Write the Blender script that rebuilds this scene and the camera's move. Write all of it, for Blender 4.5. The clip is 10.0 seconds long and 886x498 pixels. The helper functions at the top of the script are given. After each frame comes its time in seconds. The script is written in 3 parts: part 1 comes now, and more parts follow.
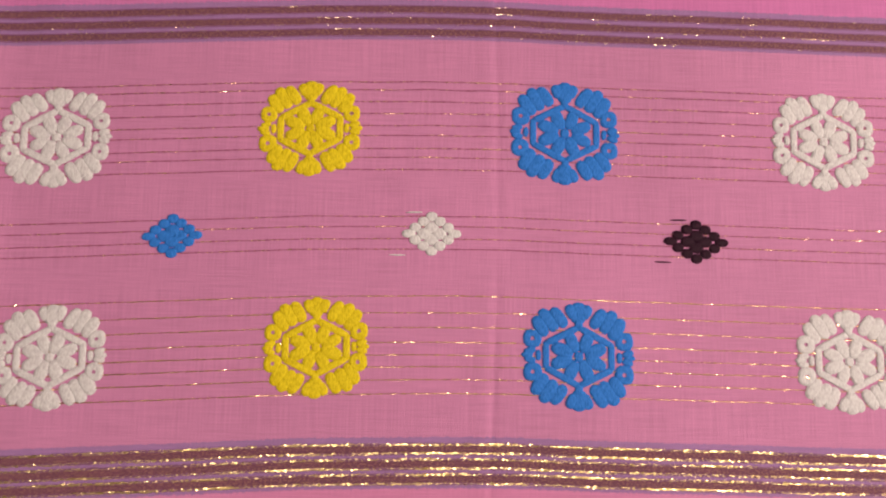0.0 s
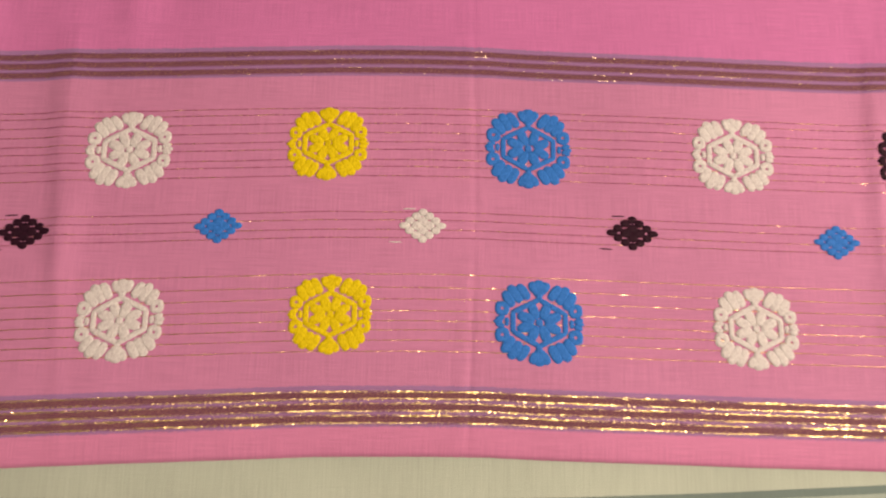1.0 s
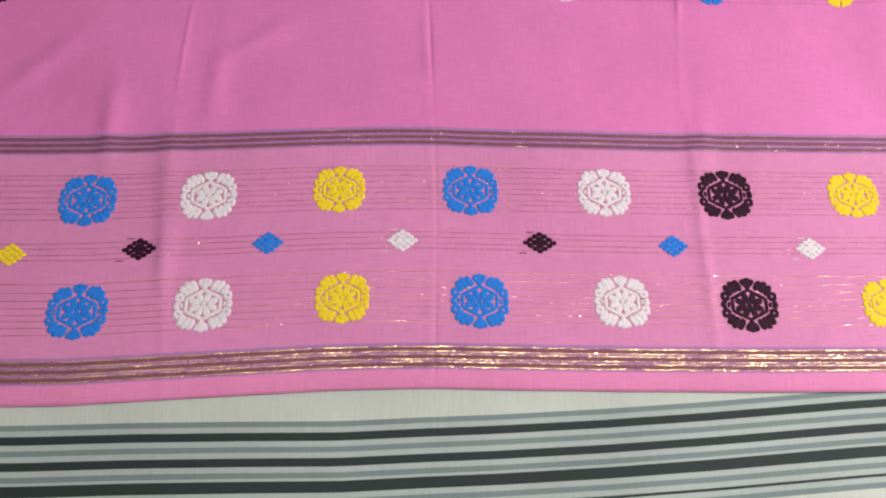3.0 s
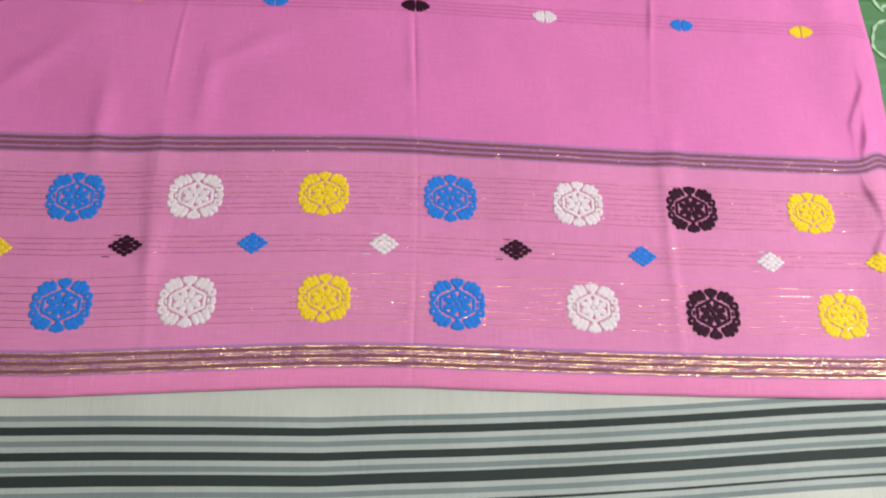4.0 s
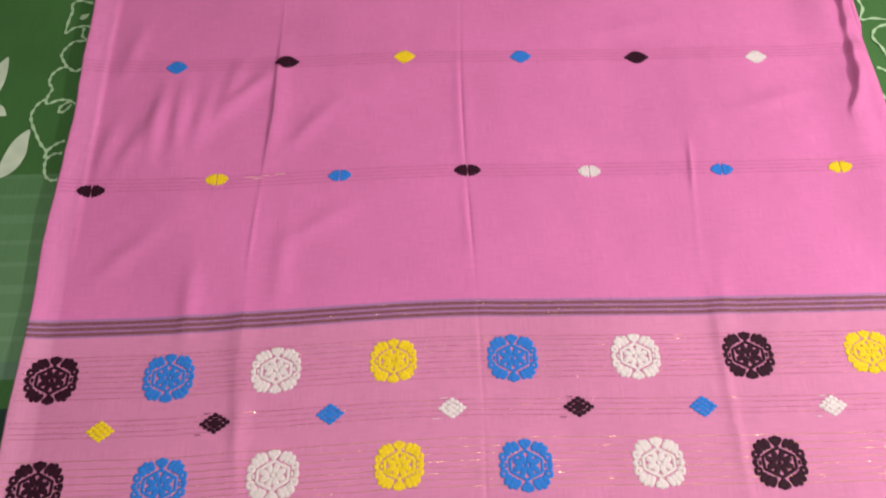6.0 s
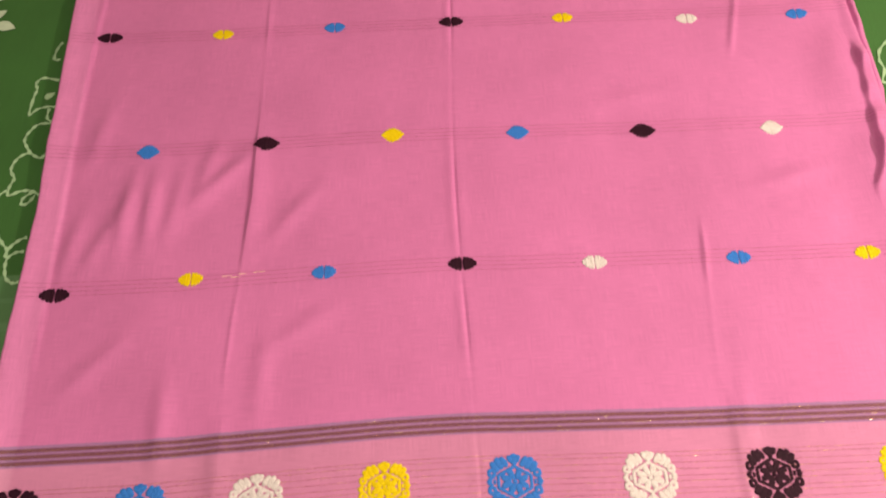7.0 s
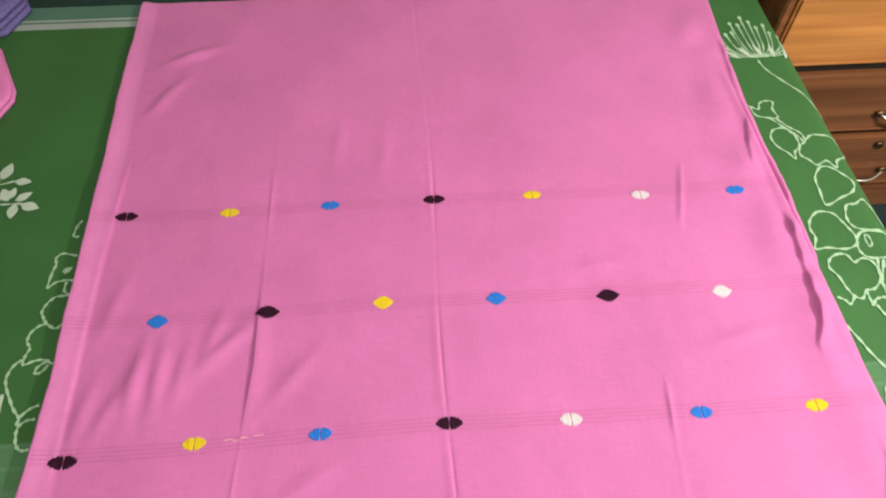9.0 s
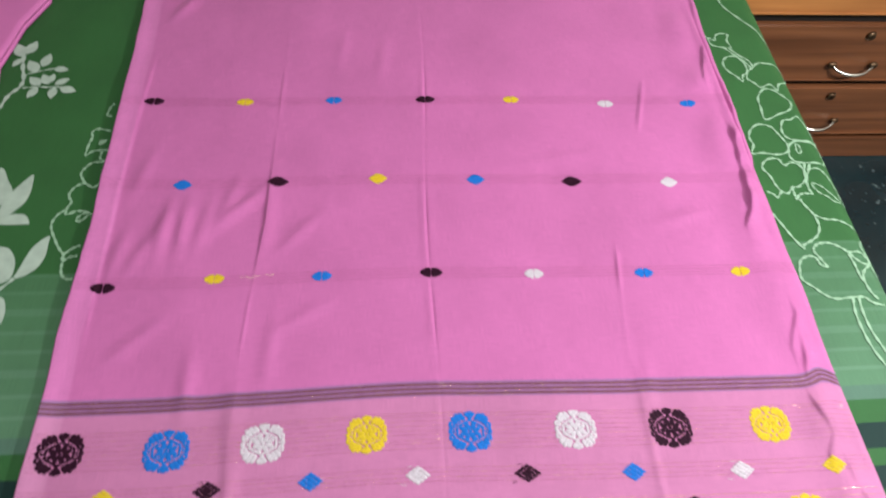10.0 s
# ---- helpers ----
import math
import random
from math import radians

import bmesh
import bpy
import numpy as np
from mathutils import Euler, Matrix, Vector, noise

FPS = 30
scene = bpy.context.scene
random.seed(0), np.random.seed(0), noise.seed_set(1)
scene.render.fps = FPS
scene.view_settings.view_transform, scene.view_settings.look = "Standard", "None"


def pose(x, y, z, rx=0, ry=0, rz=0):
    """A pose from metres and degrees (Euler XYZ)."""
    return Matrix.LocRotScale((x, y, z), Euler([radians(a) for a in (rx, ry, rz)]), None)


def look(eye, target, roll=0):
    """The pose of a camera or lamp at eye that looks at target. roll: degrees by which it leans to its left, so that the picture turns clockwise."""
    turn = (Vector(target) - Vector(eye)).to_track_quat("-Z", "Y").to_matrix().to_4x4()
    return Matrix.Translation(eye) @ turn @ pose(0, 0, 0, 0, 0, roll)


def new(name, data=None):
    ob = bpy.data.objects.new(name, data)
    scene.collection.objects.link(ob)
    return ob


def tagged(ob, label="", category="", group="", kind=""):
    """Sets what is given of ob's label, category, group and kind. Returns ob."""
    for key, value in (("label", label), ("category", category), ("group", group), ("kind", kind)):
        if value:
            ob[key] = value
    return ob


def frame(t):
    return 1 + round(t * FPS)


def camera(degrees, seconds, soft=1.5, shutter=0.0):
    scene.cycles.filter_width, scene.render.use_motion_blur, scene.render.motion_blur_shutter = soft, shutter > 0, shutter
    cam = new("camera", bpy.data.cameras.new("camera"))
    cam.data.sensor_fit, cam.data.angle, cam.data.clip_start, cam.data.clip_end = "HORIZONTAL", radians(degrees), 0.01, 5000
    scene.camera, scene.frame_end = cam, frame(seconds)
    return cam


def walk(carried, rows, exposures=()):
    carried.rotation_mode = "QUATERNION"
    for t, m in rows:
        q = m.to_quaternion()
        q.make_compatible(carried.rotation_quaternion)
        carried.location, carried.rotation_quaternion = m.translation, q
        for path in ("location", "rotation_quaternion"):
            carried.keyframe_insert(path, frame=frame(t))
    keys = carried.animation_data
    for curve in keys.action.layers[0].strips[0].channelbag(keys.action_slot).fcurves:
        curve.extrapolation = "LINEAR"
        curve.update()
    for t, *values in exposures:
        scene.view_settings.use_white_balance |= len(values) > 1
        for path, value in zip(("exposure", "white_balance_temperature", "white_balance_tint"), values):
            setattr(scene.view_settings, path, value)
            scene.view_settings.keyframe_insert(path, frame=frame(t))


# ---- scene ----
cam = camera(64.6, 10.0, soft=2.1, shutter=0.3)
PATH = [
    (0, (0.058, 0.105, 0.336), (0.103, 0.322, -1.652), 12.5),
    (0.2, (0.057, 0.109, 0.352), (0.088, 0.298, -1.639), 10.12),
    (0.5, (0.066, 0.082, 0.37), (0.048, 0.433, -1.599), -1.1),
    (1, (0.065, 0.057, 0.419), (0.101, 0.422, -1.547), 6.7),
    (1.2, (0.061, 0.045, 0.462), (0.105, 0.379, -1.509), 9.06),
    (1.5, (0.067, 0.031, 0.525), (0.124, 0.347, -1.449), 11.4),
    (1.7, (0.068, -0.008, 0.548), (0.119, 0.362, -1.417), 8.41),
    (2, (0.062, -0.019, 0.568), (0.153, 0.374, -1.391), 14.2),
    (2.2, (0.063, -0.023, 0.582), (0.15, 0.415, -1.368), 11.92),
    (2.5, (0.066, -0.051, 0.597), (0.137, 0.539, -1.313), 7.3),
    (2.7, (0.07, -0.056, 0.607), (0.145, 0.552, -1.297), 7.1),
    (3.8, (0.073, -0.076, 0.64), (0.185, 0.571, -1.249), 9.3),
    (4, (0.064, -0.082, 0.638), (0.221, 0.588, -1.24), 14.0),
    (4.2, (0.06, -0.08, 0.652), (0.203, 0.611, -1.22), 13.11),
    (4.5, (0.059, -0.073, 0.683), (0.116, 0.689, -1.166), 5.5),
    (4.7, (0.059, -0.093, 0.689), (0.14, 0.747, -1.124), 6.04),
    (5, (0.059, -0.099, 0.692), (0.048, 0.756, -1.115), -1.7),
    (5.2, (0.056, -0.086, 0.699), (0.04, 0.734, -1.125), -1.4),
    (5.5, (0.049, -0.036, 0.713), (0.023, 0.759, -1.122), -2.7),
    (5.7, (0.048, -0.026, 0.716), (0.06, 0.812, -1.1), -0.4),
    (6.8, (0.057, 0.103, 0.707), (0.083, 0.924, -1.117), -0.5),
    (7, (0.062, 0.122, 0.701), (0.074, 0.965, -1.113), -1.8),
    (7.2, (0.058, 0.155, 0.708), (0.075, 0.981, -1.113), -1.43),
    (7.5, (0.061, 0.194, 0.711), (0.06, 1.081, -1.082), -2.5),
    (7.7, (0.056, 0.226, 0.724), (0.076, 1.138, -1.056), -1.18),
    (8, (0.056, 0.236, 0.733), (0.062, 1.213, -1.012), -2.2),
    (8.2, (0.052, 0.245, 0.756), (0.052, 1.272, -0.961), -2.55),
    (8.5, (0.057, 0.206, 0.772), (0.127, 1.328, -0.882), -0.1),
    (8.7, (0.057, 0.179, 0.786), (0.151, 1.328, -0.848), 0.97),
    (9, (0.051, 0.114, 0.789), (0.147, 1.281, -0.832), 0.7),
    (9.2, (0.042, 0.091, 0.801), (0.166, 1.2, -0.859), 1.43),
    (9.5, (0.035, 0.03, 0.811), (0.147, 1.176, -0.825), -0.5),
    (9.7, (0.04, -0.015, 0.819), (0.146, 1.126, -0.82), 0.9),
    (10, (0.039, -0.097, 0.822), (0.172, 1.034, -0.822), 4.6),
]
EXPOSURES = [
    (0.0, -0.10, 7250, 8), (1.0, -0.03, 8250, 7), (1.25, -0.03, 7400, 8), (1.5, 0.0, 6250, 9), (2.0, 0.08, 6200, 10), (4.0, 0.17, 6100, 10), (5.5, 0.15, 6100, 9.5), (5.8, 0.17, 6300, 9.5),
    (6.6, 0.28, 8050, 7), (7.5, 0.33, 8400, 5), (8.0, 0.36, 8350, 5), (8.5, 0.46, 8150, 4), (9.0, 0.50, 6500, 5), (9.5, 0.33, 5800, 5), (10.0, 0.28, 5750, 6.5),
]
walk(cam, [(t, look(eye, target, roll)) for t, eye, target, roll in PATH], EXPOSURES)

# ---- light ----
world = bpy.data.worlds.new("room_air")
scene.world = world
world.use_nodes = True
world.node_tree.nodes["Background"].inputs["Color"].default_value = (0.9, 0.95, 1.0, 1)
world.node_tree.nodes["Background"].inputs["Strength"].default_value = 0.25


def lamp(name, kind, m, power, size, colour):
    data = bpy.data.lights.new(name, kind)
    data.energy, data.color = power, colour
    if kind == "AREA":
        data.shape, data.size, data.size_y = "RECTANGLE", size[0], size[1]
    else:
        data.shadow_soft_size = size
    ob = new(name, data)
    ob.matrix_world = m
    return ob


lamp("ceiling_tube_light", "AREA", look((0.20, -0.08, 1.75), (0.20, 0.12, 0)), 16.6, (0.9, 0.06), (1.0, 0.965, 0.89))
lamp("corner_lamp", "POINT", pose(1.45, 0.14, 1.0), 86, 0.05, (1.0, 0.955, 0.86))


# ---- materials ----
def material(name, rough=0.8, metal=0.0):
    m = bpy.data.materials.new(name)
    m.use_nodes = True
    b = m.node_tree.nodes["Principled BSDF"]
    b.inputs["Roughness"].default_value, b.inputs["Metallic"].default_value = rough, metal
    return m, m.node_tree, b


def node(tree, kind, **inputs):
    n = tree.nodes.new(kind)
    for key, value in inputs.items():
        n.inputs[key.replace("_", " ")].default_value = value
    return n


def mix(tree, fac, a, b, blend="MIX"):
    n = tree.nodes.new("ShaderNodeMix")
    n.data_type, n.blend_type = "RGBA", blend
    for socket, value in ((n.inputs[0], fac), (n.inputs[6], a), (n.inputs[7], b)):
        if hasattr(value, "is_linked"):
            tree.links.new(value, socket)
        else:
            socket.default_value = value if isinstance(value, float) else (*value, 1)
    return n.outputs[2]


def noise_tex(tree, scale, detail=3.0, vector=None, stretch=None):
    n = node(tree, "ShaderNodeTexNoise", Scale=scale, Detail=detail)
    if vector is None:
        vector = tree.nodes.new("ShaderNodeTexCoord").outputs["Object"]
    if stretch:
        mp = node(tree, "ShaderNodeMapping", Scale=stretch)
        tree.links.new(vector, mp.inputs["Vector"])
        vector = mp.outputs["Vector"]
    tree.links.new(vector, n.inputs["Vector"])
    return n.outputs["Fac"]


def tree_math(tree, operation, a, b):
    n = tree.nodes.new("ShaderNodeMath")
    n.operation = operation
    for socket, value in zip(n.inputs, (a, b)):
        if hasattr(value, "is_linked"):
            tree.links.new(value, socket)
        else:
            socket.default_value = value
    return n.outputs[0]


def ramp(tree, fac, stops, constant=False):
    n = tree.nodes.new("ShaderNodeValToRGB")
    n.color_ramp.interpolation = "CONSTANT" if constant else "LINEAR"
    els = n.color_ramp.elements
    while len(els) < len(stops):
        els.new(0.5)
    for e, (p, c) in zip(els, stops):
        e.position, e.color = p, (*c, 1) if len(c) == 3 else c
    tree.links.new(fac, n.inputs["Fac"])
    return n.outputs["Color"]


def grey(v):
    return (v, v, v)


def bump(tree, b, height, strength, distance):
    n = node(tree, "ShaderNodeBump", Strength=strength, Distance=distance)
    tree.links.new(height, n.inputs["Height"])
    tree.links.new(n.outputs["Normal"], b.inputs["Normal"])


def weave(tree, b, strength=0.35):
    """Fine crossing yarns with slubs."""
    warp = noise_tex(tree, 1.0, 2.0, stretch=(2600, 60, 60))
    weft = noise_tex(tree, 1.0, 2.0, stretch=(60, 2600, 60))
    total = tree.nodes.new("ShaderNodeMath")
    tree.links.new(warp, total.inputs[0]), tree.links.new(weft, total.inputs[1])
    bump(tree, b, total.outputs[0], strength, 0.0004)
    return total.outputs[0]


def uv_axis(tree, axis="Y", low=0.0, high=1.0, ragged=0.0):
    """The cloth's own coordinate, remapped; ragged: by how much single yarns run past a stripe's edge."""
    uv = tree.nodes.new("ShaderNodeUVMap")
    uv.uv_map = "cloth"
    sep = tree.nodes.new("ShaderNodeSeparateXYZ")
    tree.links.new(uv.outputs["UV"], sep.inputs["Vector"])
    mr = node(tree, "ShaderNodeMapRange", From_Min=low, From_Max=high)
    value = sep.outputs[axis]
    if ragged:
        slip = node(tree, "ShaderNodeMapRange", From_Min=0.25, From_Max=0.75, To_Min=-ragged, To_Max=ragged)
        tree.links.new(noise_tex(tree, 1.0, 3.0, stretch=(1100, 25, 25)), slip.inputs["Value"])
        total = tree.nodes.new("ShaderNodeMath")
        tree.links.new(value, total.inputs[0]), tree.links.new(slip.outputs["Result"], total.inputs[1])
        value = total.outputs[0]
    tree.links.new(value, mr.inputs["Value"])
    return mr.outputs["Result"]


PINK, ROSE, HEM, LILAC, BROWN, FAWN = (0.60, 0.158, 0.42), (0.57, 0.196, 0.40), (0.64, 0.20, 0.41), (0.345, 0.155, 0.375), (0.165, 0.046, 0.09), (0.31, 0.13, 0.12)


def band_stops(low, high, start, width, below, above):
    """A lilac border with three brown stripes, rising from start over width."""
    def at(v):
        return (start + v * width - low) / (high - low)
    stops = [(0.0, below), (at(0.0), LILAC)]
    for k in range(3):
        stops += [(at(0.10 + 0.29 * k), BROWN), (at(0.27 + 0.29 * k), LILAC)]
    return stops + [(at(1.0), above)]


def mask(tree, fac, stops, speck):
    """Specks inside the brown stripes alone."""
    inside = ramp(tree, fac, [(p, grey(1.0 if c == BROWN else 0.0)) for p, c in stops], True)
    return mix(tree, 1.0, inside, speck, "MULTIPLY")


def pink_cotton():
    m, t, b = material("pink_cotton", 0.72)
    v_lo, v_hi = uv_axis(t, "Y", 0.0, 0.08, 0.0006), uv_axis(t, "Y", 0.22, 0.30, 0.0006)
    lo = ramp(t, v_lo, band_stops(0.0, 0.08, 0.029, 0.0235, HEM, ROSE), True)
    hi = ramp(t, v_hi, band_stops(0.22, 0.30, 0.2455, 0.0205, ROSE, PINK), True)
    # fawn weft yarns that surface between the brown ones
    speck = ramp(t, noise_tex(t, 1.0, 1.0, stretch=(1000, 1300, 100)), [(0.52, grey(0)), (0.60, grey(0.8))])
    lo = mix(t, mask(t, v_lo, band_stops(0.0, 0.08, 0.029, 0.0235, HEM, ROSE), speck), lo, FAWN)
    hi = mix(t, mask(t, v_hi, band_stops(0.22, 0.30, 0.2455, 0.0205, ROSE, PINK), speck), hi, FAWN)
    is_lo = ramp(t, uv_axis(t, "Y", 0.0, 0.3), [(0, grey(0)), (0.5, grey(1))], True)
    base = mix(t, is_lo, lo, hi)
    soft = ramp(t, noise_tex(t, 7, 4), [(0.3, grey(0.88)), (0.7, grey(1.0))])
    yarn = ramp(t, noise_tex(t, 1.0, 2.0, stretch=(40, 1900, 25)), [(0.3, grey(0.84)), (0.7, grey(1.0))])
    yarn2 = ramp(t, noise_tex(t, 1.0, 2.0, stretch=(1900, 40, 25)), [(0.3, grey(0.85)), (0.7, grey(1.0))])
    base = mix(t, 1.0, mix(t, 1.0, mix(t, 1.0, base, soft, "MULTIPLY"), yarn, "MULTIPLY"), yarn2, "MULTIPLY")
    doubled = ramp(t, uv_axis(t, "X", 0.0, 0.1), [(0.0, (1.10, 1.22, 1.14)), (0.27, (1.10, 1.22, 1.14)), (0.31, grey(1.0))])
    base = mix(t, 1.0, base, doubled, "MULTIPLY")
    t.links.new(base, b.inputs["Base Color"])
    b.inputs["Sheen Weight"].default_value = 0.08
    b.inputs["Specular IOR Level"].default_value = 0.25
    weave(t, b, 0.5)
    return m


def yarn_material(name, colour, dark):
    m, t, b = material(name, 0.62)
    fibre = noise_tex(t, 1.0, 2.0, stretch=(2200, 500, 300))
    t.links.new(ramp(t, fibre, [(0.32, dark), (0.62, colour)]), b.inputs["Base Color"])
    b.inputs["Specular IOR Level"].default_value = 0.1
    bump(t, b, fibre, 0.7, 0.0006)
    return m


def gold_material(name, gold, dull, share, along):
    """Zari strip: lengths without glint painted maroon; bare metal here and there glints facing the lamp."""
    m, t, b = material(name, 0.3)
    wide = noise_tex(t, 1.0, 2.0, stretch=(38, 420, 30))
    fine = noise_tex(t, 1.0, 3.0, stretch=(along, 1500, 300))
    both = tree_math(t, "ADD", fine, tree_math(t, "MULTIPLY", wide, 0.7))
    bare = ramp(t, both, [(0.90 - share, grey(0)), (0.97 - share, grey(1))])
    t.links.new(mix(t, bare, dull, gold), b.inputs["Base Color"])
    t.links.new(bare, b.inputs["Metallic"])
    t.links.new(ramp(t, bare, [(0.0, grey(0.6)), (1.0, grey(0.24))]), b.inputs["Roughness"])
    bump(t, b, noise_tex(t, 1.0, 2.0, stretch=(900, 300, 50)), 0.5, 0.0008)
    return m


def wood_material(name, light, dark, rough):
    m, t, b = material(name, rough)
    grain = noise_tex(t, 1.0, 6.0, stretch=(1.6, 30, 42))
    broad = noise_tex(t, 3.0, 3.0, stretch=(0.6, 3, 4))
    col = ramp(t, grain, [(0.35, dark), (0.65, light)])
    col = mix(t, 1.0, col, ramp(t, broad, [(0.3, grey(0.65)), (0.7, grey(1))]), "MULTIPLY")
    t.links.new(col, b.inputs["Base Color"])
    b.inputs["Coat Weight"].default_value, b.inputs["Coat Roughness"].default_value = 0.35, 0.2
    bump(t, b, grain, 0.15, 0.001)
    return m


def plain(name, colour, rough=0.7, metal=0.0, vary=0.15, scale=6.0):
    m, t, b = material(name, rough, metal)
    fac = noise_tex(t, scale, 5)
    t.links.new(ramp(t, fac, [(0.3, tuple(c * (1 - vary) for c in colour)), (0.7, colour)]), b.inputs["Base Color"])
    bump(t, b, noise_tex(t, scale * 30, 3), 0.12, 0.001)
    return m


def floor_material():
    m, t, b = material("oxide_floor", 0.22)
    fleck = ramp(t, noise_tex(t, 38, 2), [(0.66, grey(0)), (0.72, grey(1))])
    base = ramp(t, noise_tex(t, 5, 5), [(0.3, (0.008, 0.018, 0.022)), (0.7, (0.016, 0.034, 0.04))])
    t.links.new(mix(t, fleck, base, (0.10, 0.13, 0.13)), b.inputs["Base Color"])
    return m


# bedsheet bands from the foot of the bed upwards: height on the sheet, colour
WHITE_S, GREY_S, DARK_S = (0.425, 0.445, 0.415), (0.145, 0.185, 0.19), (0.014, 0.023, 0.023)
PALE_S, GREEN_S, DEEP_S, MILK_S = (0.31, 0.35, 0.34), (0.034, 0.118, 0.031), (0.006, 0.028, 0.024), (0.09, 0.17, 0.12)
FOOT = [(-0.30, WHITE_S), (-0.097, GREY_S), (-0.093, PALE_S), (-0.0888, DARK_S), (-0.086, PALE_S), (-0.082, GREY_S),
        (-0.076, PALE_S), (-0.072, DARK_S), (-0.063, PALE_S), (-0.0595, GREY_S), (-0.054, PALE_S), (-0.0497, DARK_S),
        (-0.0425, PALE_S), (-0.039, GREY_S), (-0.0335, PALE_S), (-0.0296, DARK_S), (-0.0223, PALE_S), (-0.0187, GREY_S),
        (-0.014, WHITE_S), (0.045, DARK_S), (0.075, GREEN_S), (0.083, DEEP_S), (0.112, GREEN_S),
        (0.132, DEEP_S), (0.165, GREEN_S), (0.195, MILK_S)]


def sheet_material():
    m, t, b = material("printed_bedsheet", 0.75)
    low = ramp(t, uv_axis(t, "Y", -0.3, 0.3), [((p + 0.3) / 0.6, c) for p, c in FOOT], True)
    span = 1.6 - 0.2
    fade = [(0.0, MILK_S)]
    for k in range(8):
        y0 = 0.213 + 0.029 * k
        w = 0.52 - 0.04 * k
        tone = tuple(g + (p - g) * w for g, p in zip(GREEN_S, (0.2, 0.34, 0.24)))
        tone2 = tuple(g + (p - g) * w * 0.74 for g, p in zip(GREEN_S, (0.2, 0.34, 0.24)))
        fade += [((y0 - 0.2) / span, tone2), ((y0 + 0.021 - 0.2) / span, tone)]
    fade += [((0.445 - 0.2) / span, GREEN_S), ((1.222 - 0.2) / span, PALE_S), ((1.236 - 0.2) / span, MILK_S), ((1.244 - 0.2) / span, PALE_S),
             ((1.25 - 0.2) / span, (0.07, 0.16, 0.12)), ((1.285 - 0.2) / span, DEEP_S), ((1.325 - 0.2) / span, MILK_S), ((1.40 - 0.2) / span, DEEP_S)]
    high = ramp(t, uv_axis(t, "Y", 0.2, 1.6), fade, True)
    is_high = ramp(t, uv_axis(t, "Y", 0.0, 0.4), [(0, grey(0)), (0.5125, grey(1))], True)
    base = mix(t, is_high, low, high)
    worn = ramp(t, noise_tex(t, 9, 5), [(0.3, grey(0.84)), (0.7, grey(1))])
    yarn = ramp(t, noise_tex(t, 1.0, 2.0, stretch=(900, 30, 30)), [(0.3, grey(0.88)), (0.7, grey(1.0))])
    base = mix(t, 1.0, mix(t, 1.0, base, worn, "MULTIPLY"), yarn, "MULTIPLY")
    t.links.new(base, b.inputs["Base Color"])
    b.inputs["Specular IOR Level"].default_value = 0.3
    weave(t, b, 0.4)
    return m


COTTON, SHEET = pink_cotton(), sheet_material()
# first two are one zari: lamp-facing rows painted golder, the others maroon
GOLD = gold_material("glinting_gold_zari", (0.95, 0.58, 0.34), (0.29, 0.065, 0.13), 0.20, 700)
UNLIT_GOLD = gold_material("unlit_gold_zari", (0.85, 0.48, 0.32), (0.25, 0.048, 0.12), 0.0, 700)
BORDER = gold_material("bright_gold_zari", (0.98, 0.68, 0.33), (0.17, 0.055, 0.12), 0.07, 700)
DULL_GOLD = gold_material("dull_gold_zari", (0.85, 0.55, 0.42), (0.20, 0.06, 0.17), -0.09, 600)
YARN = {"black": yarn_material("black_yarn", (0.026, 0.004, 0.016), (0.012, 0.002, 0.008)),
        "yellow": yarn_material("yellow_yarn", (0.68, 0.49, 0.022), (0.47, 0.32, 0.010)),
        "blue": yarn_material("blue_yarn", (0.028, 0.16, 0.57), (0.010, 0.105, 0.41)),
        "white": yarn_material("white_yarn", (0.60, 0.545, 0.59), (0.44, 0.37, 0.43))}
FAINT = plain("rose_thread", (0.40, 0.085, 0.23), 0.6, 0.0, 0.3, 200)
PRINT_LINE = plain("pale_green_print", (0.30, 0.45, 0.30), 0.8, 0.0, 0.2, 60)
PRINT_FILL = plain("milky_print", (0.42, 0.50, 0.42), 0.8, 0.0, 0.2, 60)
PRINT_DARK = plain("leaf_green_print", (0.06, 0.13, 0.05), 0.8, 0.0, 0.3, 60)
# one wood: lit tone, and shaded tone painted in; bed frame shares the latter
WOOD_LIT = wood_material("lit_varnished_wood", (0.62, 0.26, 0.075), (0.42, 0.155, 0.045), 0.35)
WOOD_SHADED = wood_material("shaded_varnished_wood", (0.27, 0.10, 0.040), (0.15, 0.052, 0.02), 0.35)
SLOT = plain("dark_joint", (0.012, 0.006, 0.004), 0.8)
CHROME = plain("worn_chrome", (0.72, 0.68, 0.62), 0.22, 1.0, 0.2, 40)
BRONZE = plain("tarnished_brass", (0.16, 0.10, 0.06), 0.4, 1.0, 0.4, 60)
WALL_PAINT = plain("cream_wall_paint", (0.50, 0.47, 0.42), 0.85, 0.0, 0.1, 2)
MATTRESS = plain("mattress_ticking", (0.5, 0.48, 0.42), 0.85)
VIOLET = yarn_material("violet_yarn", (0.16, 0.13, 0.34), (0.06, 0.05, 0.16))
FLOOR = floor_material()


# ---- building helpers ----
def finish(name, bm, mat, parent=None, smooth=True):
    mesh = bpy.data.meshes.new(name)
    bm.normal_update()
    bm.to_mesh(mesh)
    bm.free()
    if smooth:
        mesh.polygons.foreach_set("use_smooth", [True] * len(mesh.polygons))
    mesh.materials.append(mat)
    ob = new(name, mesh)
    ob.parent = parent
    return ob


def part(name, bm, mat, parent, label="", smooth=True):
    ob = finish(name, bm, mat, parent, smooth)
    return tagged(ob, label) if label else ob


